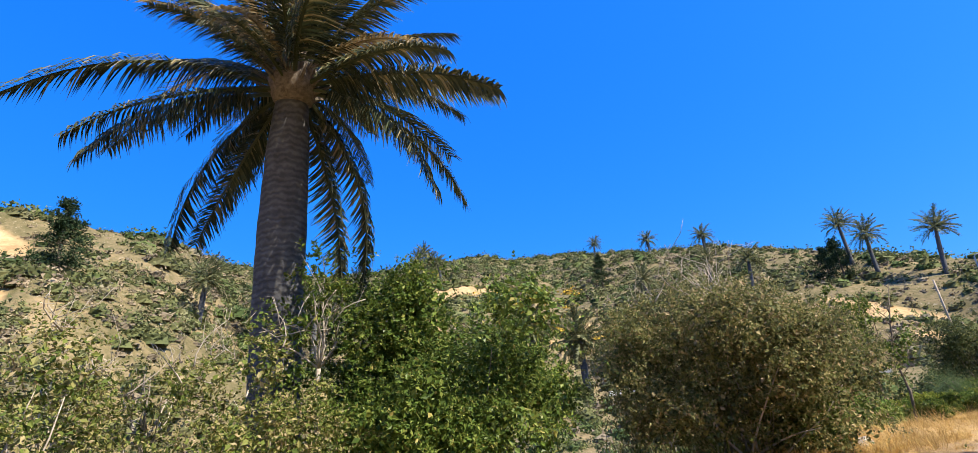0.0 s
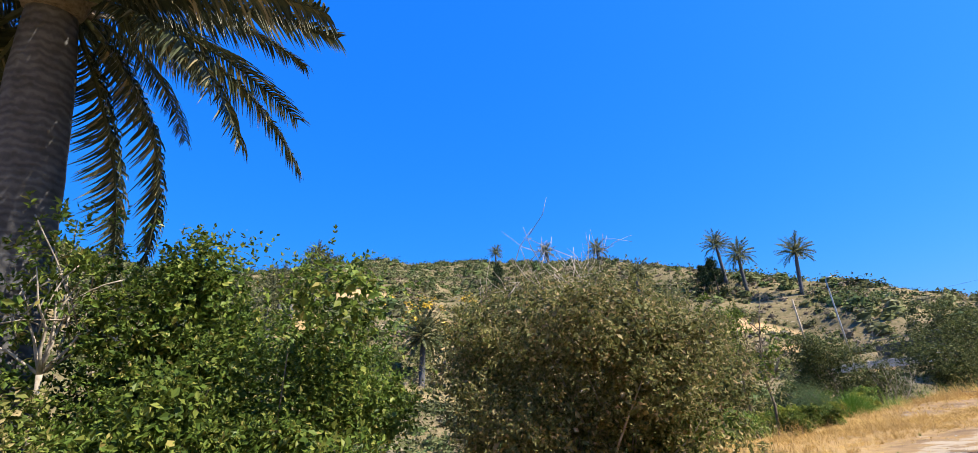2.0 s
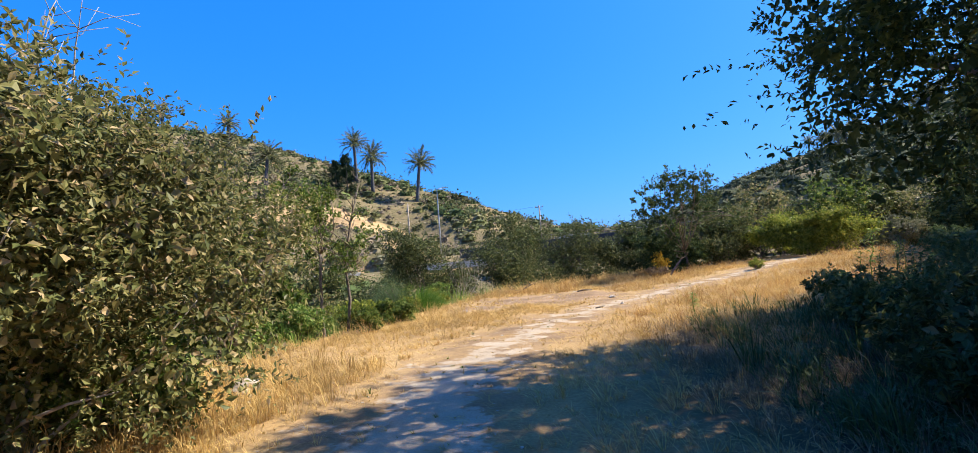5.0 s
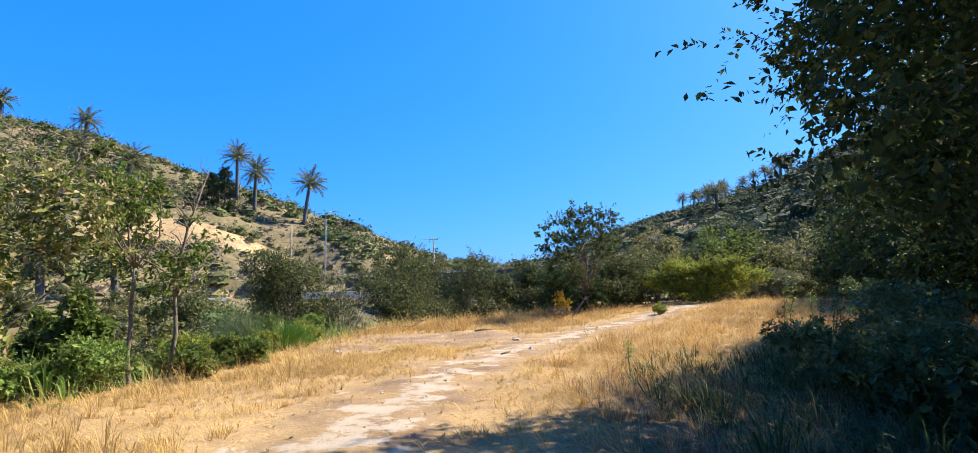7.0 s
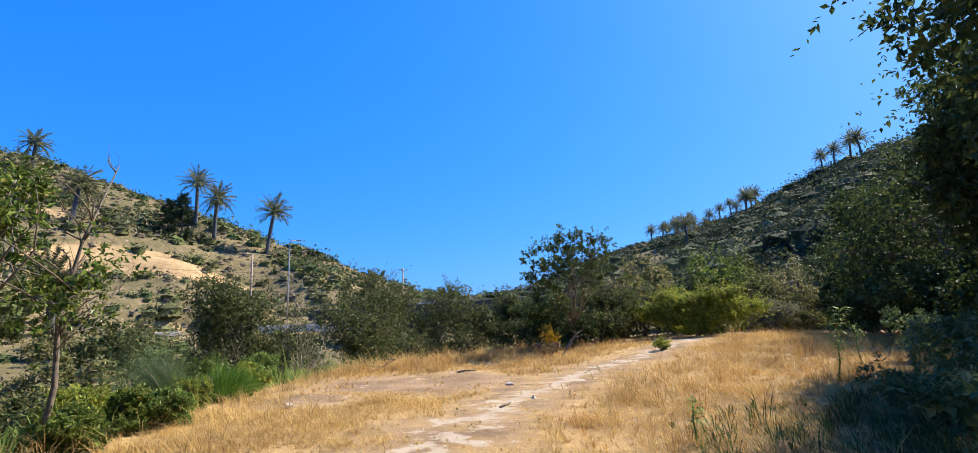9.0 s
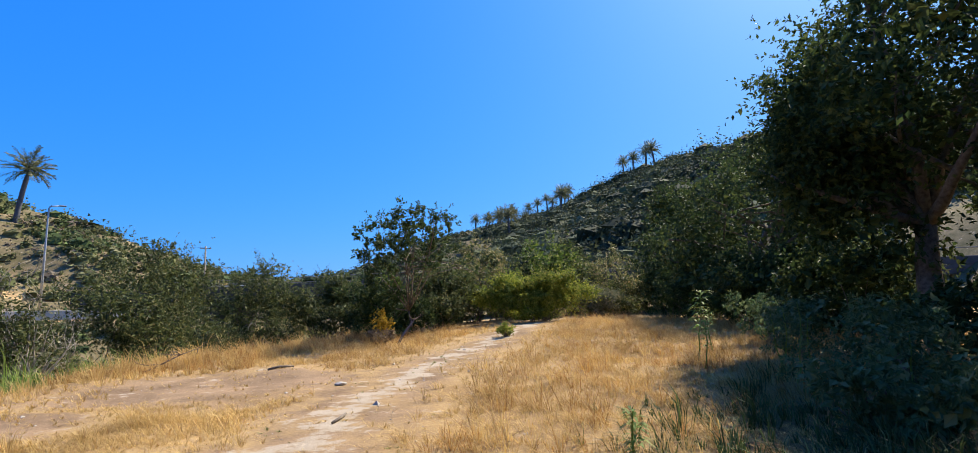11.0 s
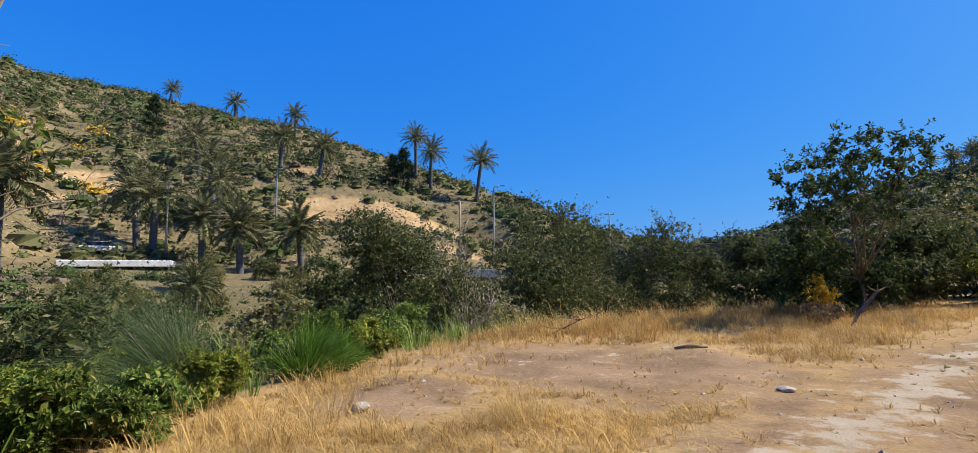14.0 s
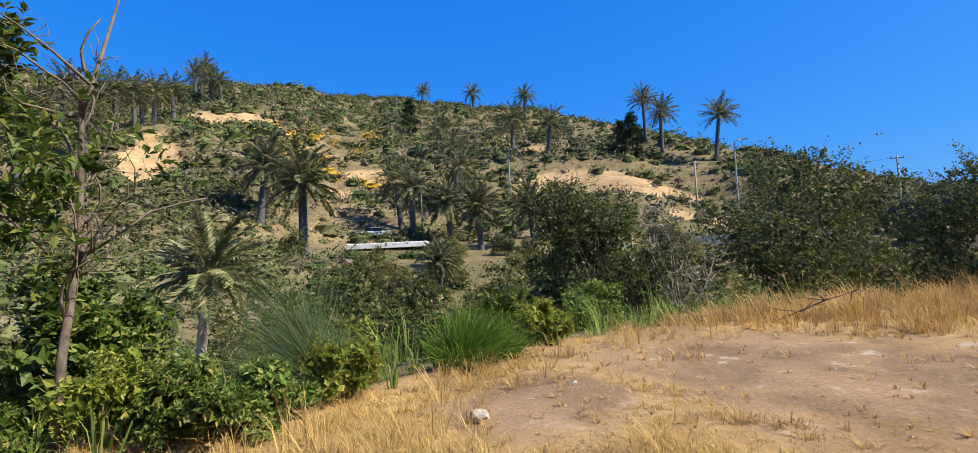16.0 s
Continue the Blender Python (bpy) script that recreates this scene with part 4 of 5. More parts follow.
shrub("shrub", (-9.5, -5.4), (1.9, 1.9, 3.1), "tall bush with fresh green leaves beside the palm", "bush", "green", 161, 260, 78, 0.105, 0.55, 14, 0.25, clump=0.16)
shrub("shrub", (5.0, 29.2), (2.6, 1.8, 1.3), "dark bush round the foot of the open tree", "bush", "dark", 162, 150, 65, 0.13, 0.5, 12, 0.25)
for n, (ux, uy, us) in enumerate(((8.6, 33.0, 2.3), (11.6, 34.2, 2.7), (15.2, 34.6, 2.8), (18.6, 36.0, 2.6), (22.4, 36.4, 3.0), (6.2, 34.6, 1.9))):
    shrub("shrub", (ux, uy), (us * 1.05, us, us), "tall bush of mixed green leaves before the road", "bush", ("bush", "olive", "green")[n % 3], 170 + n, 130, 52, 0.17, 0.5, 12, 0.25)
tree("tree", (5.6, 28.3), 5.9, 3.6, "open-crowned tree with dark clumped leaves and thin limbs", "dark", 77, 150, 65, 0.15, 0.07, 0.18, squash=0.5, clump=0.1, hollow=0.6, low=-0.35, lobes=18, fill=0.12)
shrub("shrub", (12.4, 29.0), (3.9, 2.5, 1.35), "sprawling yellow-green bush at the end of the field", "bush", "yellowgreen", 78, 300, 78, 0.13, 0.5, 16, 0.25)
shrub("shrub", (8.0, 31), (2.8, 2.4, 1.7), "green bush behind the open tree", "bush", "bush", 79, 160, 90, 0.12, 0.5, 14, 0.25)
shrub("shrub", (18.5, 32.5), (1.5, 1.4, 1.1), "rounded grey-green bush where the track ends", "bush", "greygreen", 80, 140, 90, 0.1, 0.4, 14, 0.25)
tree("tree", (7.3, 4.85), 11.0, 4.3, "large dark evergreen tree shading the track", "dark", 81, 640, 125, 0.12, 0.28, 0.25, squash=0.56, clump=0.14, hollow=0.5, low=-0.55, lobes=16)
tree("tree", (12.7, 11.8), 12.0, 4.0, "large dark evergreen tree shading the field", "dark", 82, 460, 100, 0.16, 0.28, 0.22, squash=0.49, clump=0.16, hollow=0.35, low=-1, lobes=16)
tree("tree", (18.4, 21.0), 9.2, 5.4, "dense dark tree on the shaded side of the field", "dark", 83, 340, 80, 0.17, 0.28, 0.2, squash=0.52, clump=0.17, hollow=0.4, low=-1, lobes=14)
tree("tree", (24.5, 29.0), 8.6, 4.8, "dense dark tree on the shaded side of the field", "dark", 84, 320, 72, 0.19, 0.28, 0.2, squash=0.52, clump=0.17, hollow=0.4, low=-1, lobes=14)
shrub("shrub", (11.8, 9.0), (2.2, 2.6, 1.3), "dark bush in the shade under tall trees", "bush", "dark", 86, 160, 90, 0.13, 0.5, 12, 0.25)
shrub("shrub", (14.2, 16.6), (2.4, 2.6, 1.7), "dark bush in the shade under tall trees", "bush", "dark", 87, 180, 90, 0.14, 0.5, 12, 0.25)
for n, (ux, uy, us) in enumerate(((16.6, 21.6, 1.7), (20.0, 19.0, 1.9), (15.0, 18.6, 1.5), (13.2, 13.8, 1.5), (21.0, 25.0, 1.9), (23.6, 22.0, 2.1), (17.4, 24.8, 1.5))):
    shrub("shrub", (ux, uy), (us * 1.4, us * 1.3, us), "dark bush closing the foot of the shaded trees", "bush", "dark", 640 + n, 110, 52, 0.16, 0.5, 8, 0.2)
shrub("shrub", (8.6, 2.2), (2.2, 2.6, 1.4), "dark bush in the shade under tall trees", "bush", "dark", 88, 150, 90, 0.13, 0.5, 12, 0.25)

# two hidden trees, added so their canopies block sky light beside the track
tree("tree", (11.0, 0.4), 9.5, 4.4, "large dark evergreen tree shading the track", "dark", 89, 300, 70, 0.21, 0.28, 0.25, squash=0.5, clump=0.17, hollow=0.4, low=-0.8, lobes=12)
tree("tree", (14.0, 5.5), 10.5, 4.4, "large dark evergreen tree added behind another to block sky light", "dark", 90, 300, 70, 0.21, 0.28, 0.25, squash=0.5, clump=0.17, hollow=0.4, low=-0.9, lobes=12)
for n, (ux, uy, us) in enumerate(((4.6, 2.0, 0.85), (5.0, 3.9, 0.8), (4.4, 5.6, 0.55), (3.7, 0.2, 0.7), (3.3, 1.6, 0.6), (3.5, 3.0, 0.65), (3.9, 4.4, 0.6), (4.6, 7.2, 0.6), (3.2, -1.0, 0.6), (5.6, 8.8, 0.7), (5.6, 0.6, 0.9), (5.9, 6.6, 0.7), (4.4, -1.6, 0.8), (5.6, 5.0, 0.8), (6.4, 7.6, 0.75), (7.6, 9.6, 0.95), (9.2, 11.2, 1.0), (6.8, 3.2, 0.9), (9.8, 13.0, 0.85), (11.0, 14.6, 0.9))):
    shrub("shrub", (ux, uy), (us * 1.15, us * 1.25, us * 0.85), "low shaded bush of weeds under a tall tree", "bush", "blue" if uy > 6.5 else ("dark", "bush")[n % 2], 620 + n, 50, 52, 0.09, 0.35, 8, 0.2)

for n, (ux, uy, us) in enumerate(((-5.5, 11.9, 0.5), (-5.3, 12.5, 0.45), (-5.6, 13.4, 0.5), (-5.5, 10.4, 0.5), (-6.9, 9.3, 0.75), (-6.3, 11.6, 0.7), (-6.5, 13.8, 0.6), (-7.6, 8.4, 0.8), (-5.9, 17.6, 0.55), (-7.6, 18.4, 0.9), (-6.6, 20.2, 0.8))):
    shrub("shrub", (ux, uy), (us * 1.1, us * 1.1, us * 0.75), "leafy fresh green bush on the rim of the ravine", "bush", ("green", "greengrass", "yellowgreen")[n % 3], 140 + n, 90, 65, 0.07, 0.38, 10, 0.25)

# bushes filling the ravine and its far side, two models set out at several sizes
RAVINE = [(-21.5, 23.5, 1.55, 0), (-15.8, 25.5, 1.0, 1), (-11.5, 26.0, 1.1, 0), (-18.5, 30.5, 1.35, 1), (-14.0, 33.0, 1.3, 0), (-9.5, 33.5, 1.2, 1), (-27.5, 29.5, 1.4, 0), (-24.5, 36, 1.4, 1), (-18, 40, 1.5, 0),
          (-10, 41, 1.5, 1), (-13.5, 20.5, 0.8, 0)]
RAVINE_FAR = [(-46, 53, 0.7, 1), (-50, 45, 0.5, 0), (-30, 58, 1.0, 1), (-38, 57, 0.75, 0), (-22, 60, 1.1, 1), (-46, 40, 0.6, 1), (-54, 37, 0.9, 0), (16.5, 15.2, 0.9, 0), (-28, 21.5, 1.1, 1), (-31, 26, 1.3, 0), (-36, 43, 0.95, 1), (-42, 47, 0.9, 0), (-33, 37.5, 1.0, 0), (-40, 39, 0.95, 1), (-38, 33, 1.0, 0), (-20, 13, 0.9, 0), (-3.5, 40, 1.35, 0), (6.0, 38.0, 1.0, 0), (9.5, 35, 0.95, 1), (13.5, 35.5, 1.0, 0), (17, 37.5, 1.0, 1), (21, 38, 0.9, 0), (2.5, 42, 1.15, 1), (25, 36, 1.0, 0), (15.5, 33, 0.6, 1), (20.5, 33.5, 0.7, 0), (-6, 50, 1.7, 0), (2, 52, 1.5, 1), (-27, 48, 1.5, 0), (18.5, 41.5, 1.25, 1), (23, 41, 1.3, 0), (-4, 88, 1.7, 1), (1, 86, 1.6, 0), (-44, 60, 0.8, 0), (-34, 52, 0.9, 1), (-50, 57, 0.6, 1)]
bushes = [shrub("shrub", (0, 0, 0), (2.7, 2.5, 2.05), "dense green bush in the ravine below the field", "bush", "bush", 201, 120, 39, 0.2, 0.5, 8, 0.25, group="bushes in the ravine"),
          shrub("shrub", (0, 0, 0), (2.8, 2.6, 1.9), "dusty green bush in the ravine below the field", "bush", "olive", 202, 120, 39, 0.2, 0.5, 8, 0.25, group="bushes in the ravine")]
for n, (x, y, size, kind) in enumerate(RAVINE + RAVINE_FAR):
    copy_thing(bushes[kind], pose(x, y, float(height(x, y)) - 0.2, 0, 0, n * 77) @ Matrix.Scale(size, 4))
for ob in bushes:
    for o in (*ob.children_recursive, ob):
        bpy.data.objects.remove(o)


def broom(place, tall, spread, count, mat, label, seed, lean=(0, 0), thick=0.012, arch=1.0):
    """A bush of upright rush-like stems that spread from one foot."""
    rng = np.random.RandomState(seed)
    ob = thing("broom_bush", (*place, float(height(*place)) - 0.05), label, "bush")
    v, f = [], []
    for _ in range(count):
        a, out = rng.uniform(0, 6.28), rng.uniform(0, 1) ** 0.6
        foot = np.array((math.cos(a), math.sin(a), 0)) * out * spread * 0.4
        tip = np.array((math.cos(a) * out * spread + lean[0], math.sin(a) * out * spread + lean[1], tall * rng.uniform(0.55, 1.05) * (1.15 - 0.5 * out)))
        side = np.cross(tip - foot, rng.normal(size=3))
        side *= thick / (np.linalg.norm(side) + 1e-9)
        base, curl = len(v), rng.normal(size=3) * (0.16, 0.16, 0.05) * tall * arch
        for q in (0, 0.4, 0.75, 1):
            c = foot + (tip - foot) * np.array((q ** 1.5, q ** 1.5, q)) + curl * q * q - np.array((0, 0, 0.22 * arch * tall * out * q ** 3))
            v += [c - side * (1.1 - q), c + side * (1.1 - q)]
        f += [(base + 2 * s, base + 2 * s + 1, base + 2 * s + 3, base + 2 * s + 2) for s in range(3)]
    part("foliage", mesh_of("foliage", np.array(v), np.array(f), M[mat]), ob)
    for _ in range(7):
        tip = np.array((rng.normal() * spread * 0.4 + lean[0] * 0.5, rng.normal() * spread * 0.4 + lean[1] * 0.5, tall * 0.6))
        part("stem", mesh_of("stem", *limb(rng, (0, 0, -0.05), tip, 0.02, 0.006, 0.1, 5, 5), M["bark"], True), ob)


broom((-5.75, 15.5), 1.0, 0.8, 1500, "bright", "bushy bright green broom on the rim of the field", 91, (0.1, 0.1), 0.009)
broom((-5.5, 16.1), 0.75, 0.5, 600, "bright", "low bright green broom on the rim of the field", 92, (0.05, 0.0), 0.008)
broom((-5.72, 13.35), 1.7, 0.7, 3600, "blue", "feathery blue-green broom leaning over the slope", 93, (-0.4, -0.35), 0.0022, 1.6)


def bare_tree(place, tall, seed, label):
    rng = np.random.RandomState(seed)
    ob = thing("bare_tree", (*place, float(height(*place))), label, "tree")
    line = [np.array((0, 0, -0.2)), np.array((0.12, 0.05, 0.9)), np.array((-0.05, 0.22, 1.9)), np.array((0.2, 0.2, 3.1)), np.array((0.45, 0.5, tall))]
    part("trunk", mesh_of("trunk", *tube(line, (0.048, 0.042, 0.034, 0.024, 0.008), 8), M["bark"], True), ob)
    for i in range(26):
        q = rng.uniform(0.3, 0.98)
        p = np.array([np.interp(q * 4, range(5), [l[c] for l in line]) for c in range(3)])
        tip = p + np.array((rng.normal() * 0.45, rng.normal() * 0.45, rng.uniform(0.2, 0.8)))
        wood = [limb(rng, p, tip, 0.018, 0.006, 0.25, 5, 4)]
        for _ in range(5):
            s = p + (tip - p) * rng.uniform(0.3, 1)
            wood.append(limb(rng, s, s + rng.normal(size=3) * 0.2 + (0, 0, 0.15), 0.006, 0.002, 0.25, 4, 3))
        part("branch", mesh_of("branch", *joined(wood), M["bark"], True), ob)


bare_tree((-6.5, 11.05), 4.4, 95, "leafless grey tree with thin broken twigs")


# ---- posts, lines and the road ----
def lamp_post(place, top, label, seed=0):
    z = float(height(*place))
    ob = thing("street_lamp", (*place, z), label, "street lamp", "lamp posts along the road", 20)
    h = top - z
    part("pole", mesh_of("pole", *tube([(0, 0, -0.3), (0, 0, h * 0.5), (0, 0, h - 0.3), (0.15, 0, h), (1.2, 0, h + 0.15)], (0.16, 0.13, 0.1, 0.08, 0.06), 8), M["steel"], True), ob)
    part("lamp_head", mesh_of("lamp_head", *slab(1.4, 0, h + 0.16, 0.8, 0.3, 0.16, 0.05), M["concrete"]), ob, "grey lamp head")


lamp_post((-26.1, 91.6), 16.1, "slim steel street lamp on the slope by the road")
lamp_post((-63.2, 62.8), 14.1, "slim steel street lamp on the slope by the road")
lamp_post((-61.5, 82.0), 19.6, "slim steel street lamp on the slope by the road")


def pole(place, top, label, arms=True):
    z = float(height(*place))
    ob = thing("utility_pole", (*place, z), label, "utility pole", turn=12)
    h = top - z
    part("post", mesh_of("post", *tube([(0, 0, -0.3), (0.03, 0, h * 0.5), (0, 0, h)], (0.17, 0.15, 0.12), 8), M["polewood"], True), ob)
    if arms:
        part("crossarm", mesh_of("crossarm", *slab(0, 0, h - 0.35, 1.8, 0.12, 0.14, 0.02), M["polewood"]), ob)
        for x in (-0.75, 0, 0.75):
            part("insulator", mesh_of("insulator", *tube([(x, 0, h - 0.28), (x, 0, h - 0.1), (x, 0, h - 0.02)], (0.05, 0.06, 0.03), 6), M["concrete"]), ob)


pole((-9.0, 110.1), 13.1, "dark wooden utility pole with a crossarm")
pole((-31.0, 88.8), 13.6, "plain weathered wooden pole on the slope", False)


def cable(a, b, sag, name="overhead_cable"):
    k = np.linspace(0, 1, 18)[:, None]
    p = np.array(a) * (1 - k) + np.array(b) * k - np.array((0, 0, 1)) * sag * 4 * k * (1 - k)
    tagged(new(name, mesh_of(name, *tube(p, np.full(18, 0.014), 4), M["rubber"])), "thin black overhead cable above the bushes", "cable", "overhead cables")


cable((-9.0, 110.1, 12.9), (-75, 95, 16), 2.0)


def overpass():
    """Concrete road deck on piers, crossing the valley."""
    a, b = np.array((1.0, 61.5)), np.array((42.0, 31.0))
    far, turn = np.linalg.norm(b - a), math.degrees(math.atan2(b[1] - a[1], b[0] - a[0]))
    mid = (a + b) / 2
    ob = tagged(thing("overpass", (mid[0], mid[1], 0), "long grey concrete road overpass behind the trees", "bridge", turn=turn), kind="structure")
    part("deck", mesh_of("deck", *slab(0, 0, 2.95, far + 40, 8, 0.7, 0.06), M["darkconcrete"]), ob)
    for y in (-3.9, 3.9):
        part("parapet", mesh_of("parapet", *slab(0, y, 3.55, far + 40, 0.22, 0.55, 0.03), M["darkconcrete"]), ob)
        part("handrail", mesh_of("handrail", *tube([(-far / 2 - 20, y, 4.4), (far / 2 + 20, y, 4.4)], (0.03, 0.03), 6), M["concrete"]), ob)
    post = mesh_of("rail_post", *tube([(0, 0, 3.8), (0, 0, 4.4)], (0.025, 0.025), 5), M["concrete"])
    for x in np.arange(-far / 2 - 18, far / 2 + 19, 2.5):
        part("rail_post", post, ob).location = (x, -3.9, 0)
    for x in (-30, -15, 0, 15, 30):
        part("pier", mesh_of("pier", *slab(x, 0, 0.6, 0.9, 5.5, 4.2, 0.05), M["darkconcrete"]), ob)


overpass()


def shelter():
    """The low roadside building with a white sheet roof."""
    x, y = -59.2, 53.6
    z = 0.55
    ob = thing("roadside_shelter", (x, y, z), "low roadside building with a flat white sheet roof", "building", turn=43)
    part("roof", mesh_of("roof", *slab(0, 0, 2.5, 10.6, 5.0, 0.7, 0.05), M["whitepaint"]), ob, "white sheet roof")
    part("wall", mesh_of("wall", *slab(0.5, 0.8, 0.7, 9.5, 2.6, 2.9), M["darkconcrete"]), ob)
    part("low_wall", mesh_of("low_wall", *slab(-1.5, -1.6, 0.4, 2.4, 0.3, 1.4, 0.04), M["wall"]), ob, "cream low wall")
    for px in (-5, -1.7, 1.7, 5):
        part("post", mesh_of("post", *slab(px, -2.2, 0.6, 0.18, 0.18, 3.2), M["concrete"]), ob)
    for k in np.arange(-5.1, 5.2, 0.6):
        part("roof_rib", mesh_of("roof_rib", *slab(k, 0, 2.87, 0.06, 4.9, 0.05), M["whitepaint"]), ob)


shelter()


def road_wall(a, b, low, tall, label):
    a, b = np.array(a), np.array(b)
    far = np.linalg.norm(b - a)
    ob = tagged(thing("retaining_wall", ((a + b)[0] / 2, (a + b)[1] / 2, low), label, "wall", turn=math.degrees(math.atan2(b[1] - a[1], b[0] - a[0]))), kind="structure")
    step = far / 6
    for k in range(6):
        part("panel", mesh_of("panel", *slab(-far / 2 + (k + 0.5) * step, 0, tall / 2, step - 0.04, 0.3, tall, 0.02), M["wall"]), ob)


road_wall((-56, 66), (-36, 78), 0.2, 1.6, "pale concrete retaining wall along the road")
road_wall((-30, 80), (-12, 86), 1.2, 1.1, "pale concrete retaining wall along the road")


def vehicle(place, turn, long, wide, tall, label, category="car"):
    """A parked road vehicle: body with a drawn-in cabin, glass, wheels with rims."""
    ob = thing(category, place, label, category, turn=turn)
    h = tall
    lower = slab(0, 0, h * 0.42, long, wide, h * 0.42, 0.09)
    part("body", mesh_of("body", *lower, M["carpaint"]), ob)
    v, f = slab(-0.1 * long, 0, h * 0.79, long * 0.62, wide * 0.9, h * 0.36, 0.05)
    v[v[:, 2] > h * 0.85] *= (0.86, 0.88, 1)
    part("cabin", mesh_of("cabin", v, f, M["glass"]), ob, "tinted glass cabin")
    part("roof", mesh_of("roof", *slab(-0.09 * long, 0, h * 0.975, long * 0.5, wide * 0.76, 0.07, 0.02), M["carpaint"]), ob)
    for x in (-0.32, 0.32):
        for s in (-1, 1):
            wheel = part("wheel", mesh_of("wheel", *tube([(x * long, s * (wide / 2 - 0.22), 0.33), (x * long, s * (wide / 2 + 0.01), 0.33)], (0.33, 0.33), 18), M["rubber"]), ob)
            part("rim", mesh_of("rim", *tube([(x * long, s * (wide / 2 + 0.0), 0.33), (x * long, s * (wide / 2 + 0.025), 0.33)], (0.2, 0.17), 12), M["steel"]), wheel)


vehicle((-68.6, 58.2, float(height(-68.6, 58.2))), 48, 4.5, 1.8, 1.6, "white estate car on the road above the shelter")


def far_house():
    ob = thing("house", (-3.4, 104, 3.4), "small white flat-roofed house beyond the bushes", "house", turn=4)
    part("wall", mesh_of("wall", *slab(0, 0, 1.2, 8, 6, 2.6), M["whitepaint"]), ob)
    part("roof", mesh_of("roof", *slab(0, 0, 2.62, 8.4, 6.4, 0.22, 0.03), M["concrete"]), ob)
    for x in (-2.5, 0.2, 2.6):
        w = part("window", mesh_of("window", *slab(x, -3.02, 1.4, 1.1, 0.06, 1.0), M["glass"]), ob)
        part("sill", mesh_of("sill", *slab(x, -3.06, 0.86, 1.3, 0.14, 0.08), M["concrete"]), w)


far_house()


# ---- grass ----
def grass(name, seed, count, area, tall, blades, mat, label, keep, lean=0.45, width=0.006):
    """Tufts of thin bent blades scattered over an area, as one mass."""
    rng = np.random.RandomState(seed)
    x, y = rng.uniform(*area[0], count), rng.uniform(*area[1], count)
    ok = keep(x, y, rng)
    x, y = x[ok], y[ok]
    n = len(x)
    size = tall * np.exp(0.3 * rng.normal(size=n)) * (1 + 0.5 * waves(x, y, 2.2, seed))
    size = size * (1 - 0.6 * np.clip(bare_mask(x, y) * 1.5, 0, 1))
    w = np.repeat(np.arange(n), blades)
    m = len(w)
    a, out = rng.uniform(0, 6.28, m), rng.uniform(0, 1, m)
    s = size[w] * rng.uniform(0.5, 1.1, m)
    fx, fy = x[w] + 0.10 * out * np.cos(a) * (size[w] / 0.4), y[w] + 0.10 * out * np.sin(a) * (size[w] / 0.4)
    foot = np.stack([fx, fy, height(fx, fy) - 0.02], -1)
    bend = lean * s * (0.3 + out)
    away = np.stack([np.cos(a), np.sin(a), 0 * a], -1) + 0.35 * np.array((-0.8, 0.3, 0))
    mid, tip = foot + away * (bend * 0.3)[:, None], foot + away * bend[:, None]
    mid[:, 2] += s * 0.6
    tip[:, 2] += s * (1 - 0.35 * out)
    side = np.stack([np.cos(a + 1.3), np.sin(a + 1.3), 0 * a], -1) * (width * rng.uniform(0.7, 1.6, m))[:, None]
    v = np.stack([foot - side, foot + side, mid + side * 0.8, mid - side * 0.8, tip], 1).reshape(-1, 3)
    i = np.arange(m)[:, None] * 5
    me = mesh_of(name, v, [i + np.array((3, 2, 4)), i + np.array((0, 1, 2, 3))], M[mat])
    tagged(new(name, me), label, "grass", kind="stuff")


def on_field(x, y, rng, thin=1.0, inner=1.25):
    d = track_distance(x, y) + 0.35 * waves(x, y, 1.7, 31)
    # straw thins out where tree shade is painted on the ground
    return (beyond_edge(x, y) < 0.9) & (d > inner * 0.7 + rng.rand(len(x)) * 0.8) & (rng.rand(len(x)) > 0.72 * np.clip(bare_mask(x, y) * 1.6 - 0.15, 0, 1)) & (rng.rand(len(x)) < thin) & (rng.rand(len(x)) > 1.4 * painted_shade_mask(x, y) - 0.25)


grass("dry_grass", 101, 12500, ((-8, 7), (-4, 14)), 0.12, 13, "straw", "short matted straw-coloured grass over the field", on_field, 1.7, 0.0022)
grass("dry_grass", 113, 4600, ((-5, 1), (10, 16)), 0.12, 12, "straw", "short matted straw-coloured grass over the field", on_field, 1.7, 0.0022)
grass("dry_grass", 102, 6500, ((-6, 14), (13, 28)), 0.17, 10, "straw", "short matted straw-coloured grass over the field", on_field, 1.4, 0.004)
grass("dry_grass", 103, 6500, ((1.5, 17), (3, 27)), 0.27, 11, "straw", "knee-high dry grass beside the track", lambda x, y, r: on_field(x, y, r, 1, 2.2) & (waves(x, y, 2.6, 43) + 0.4 * r.normal(size=len(x)) > -0.35), 1.5, 0.0026)
grass("russet_grass", 104, 8500, ((1, 17), (4, 30)), 0.27, 13, "rust", "russet dry grass beside the track", lambda x, y, r: on_field(x, y, r, 1, 2.0) & (waves(x, y, 2.5, 41) > 0.0), 1.3, 0.003)
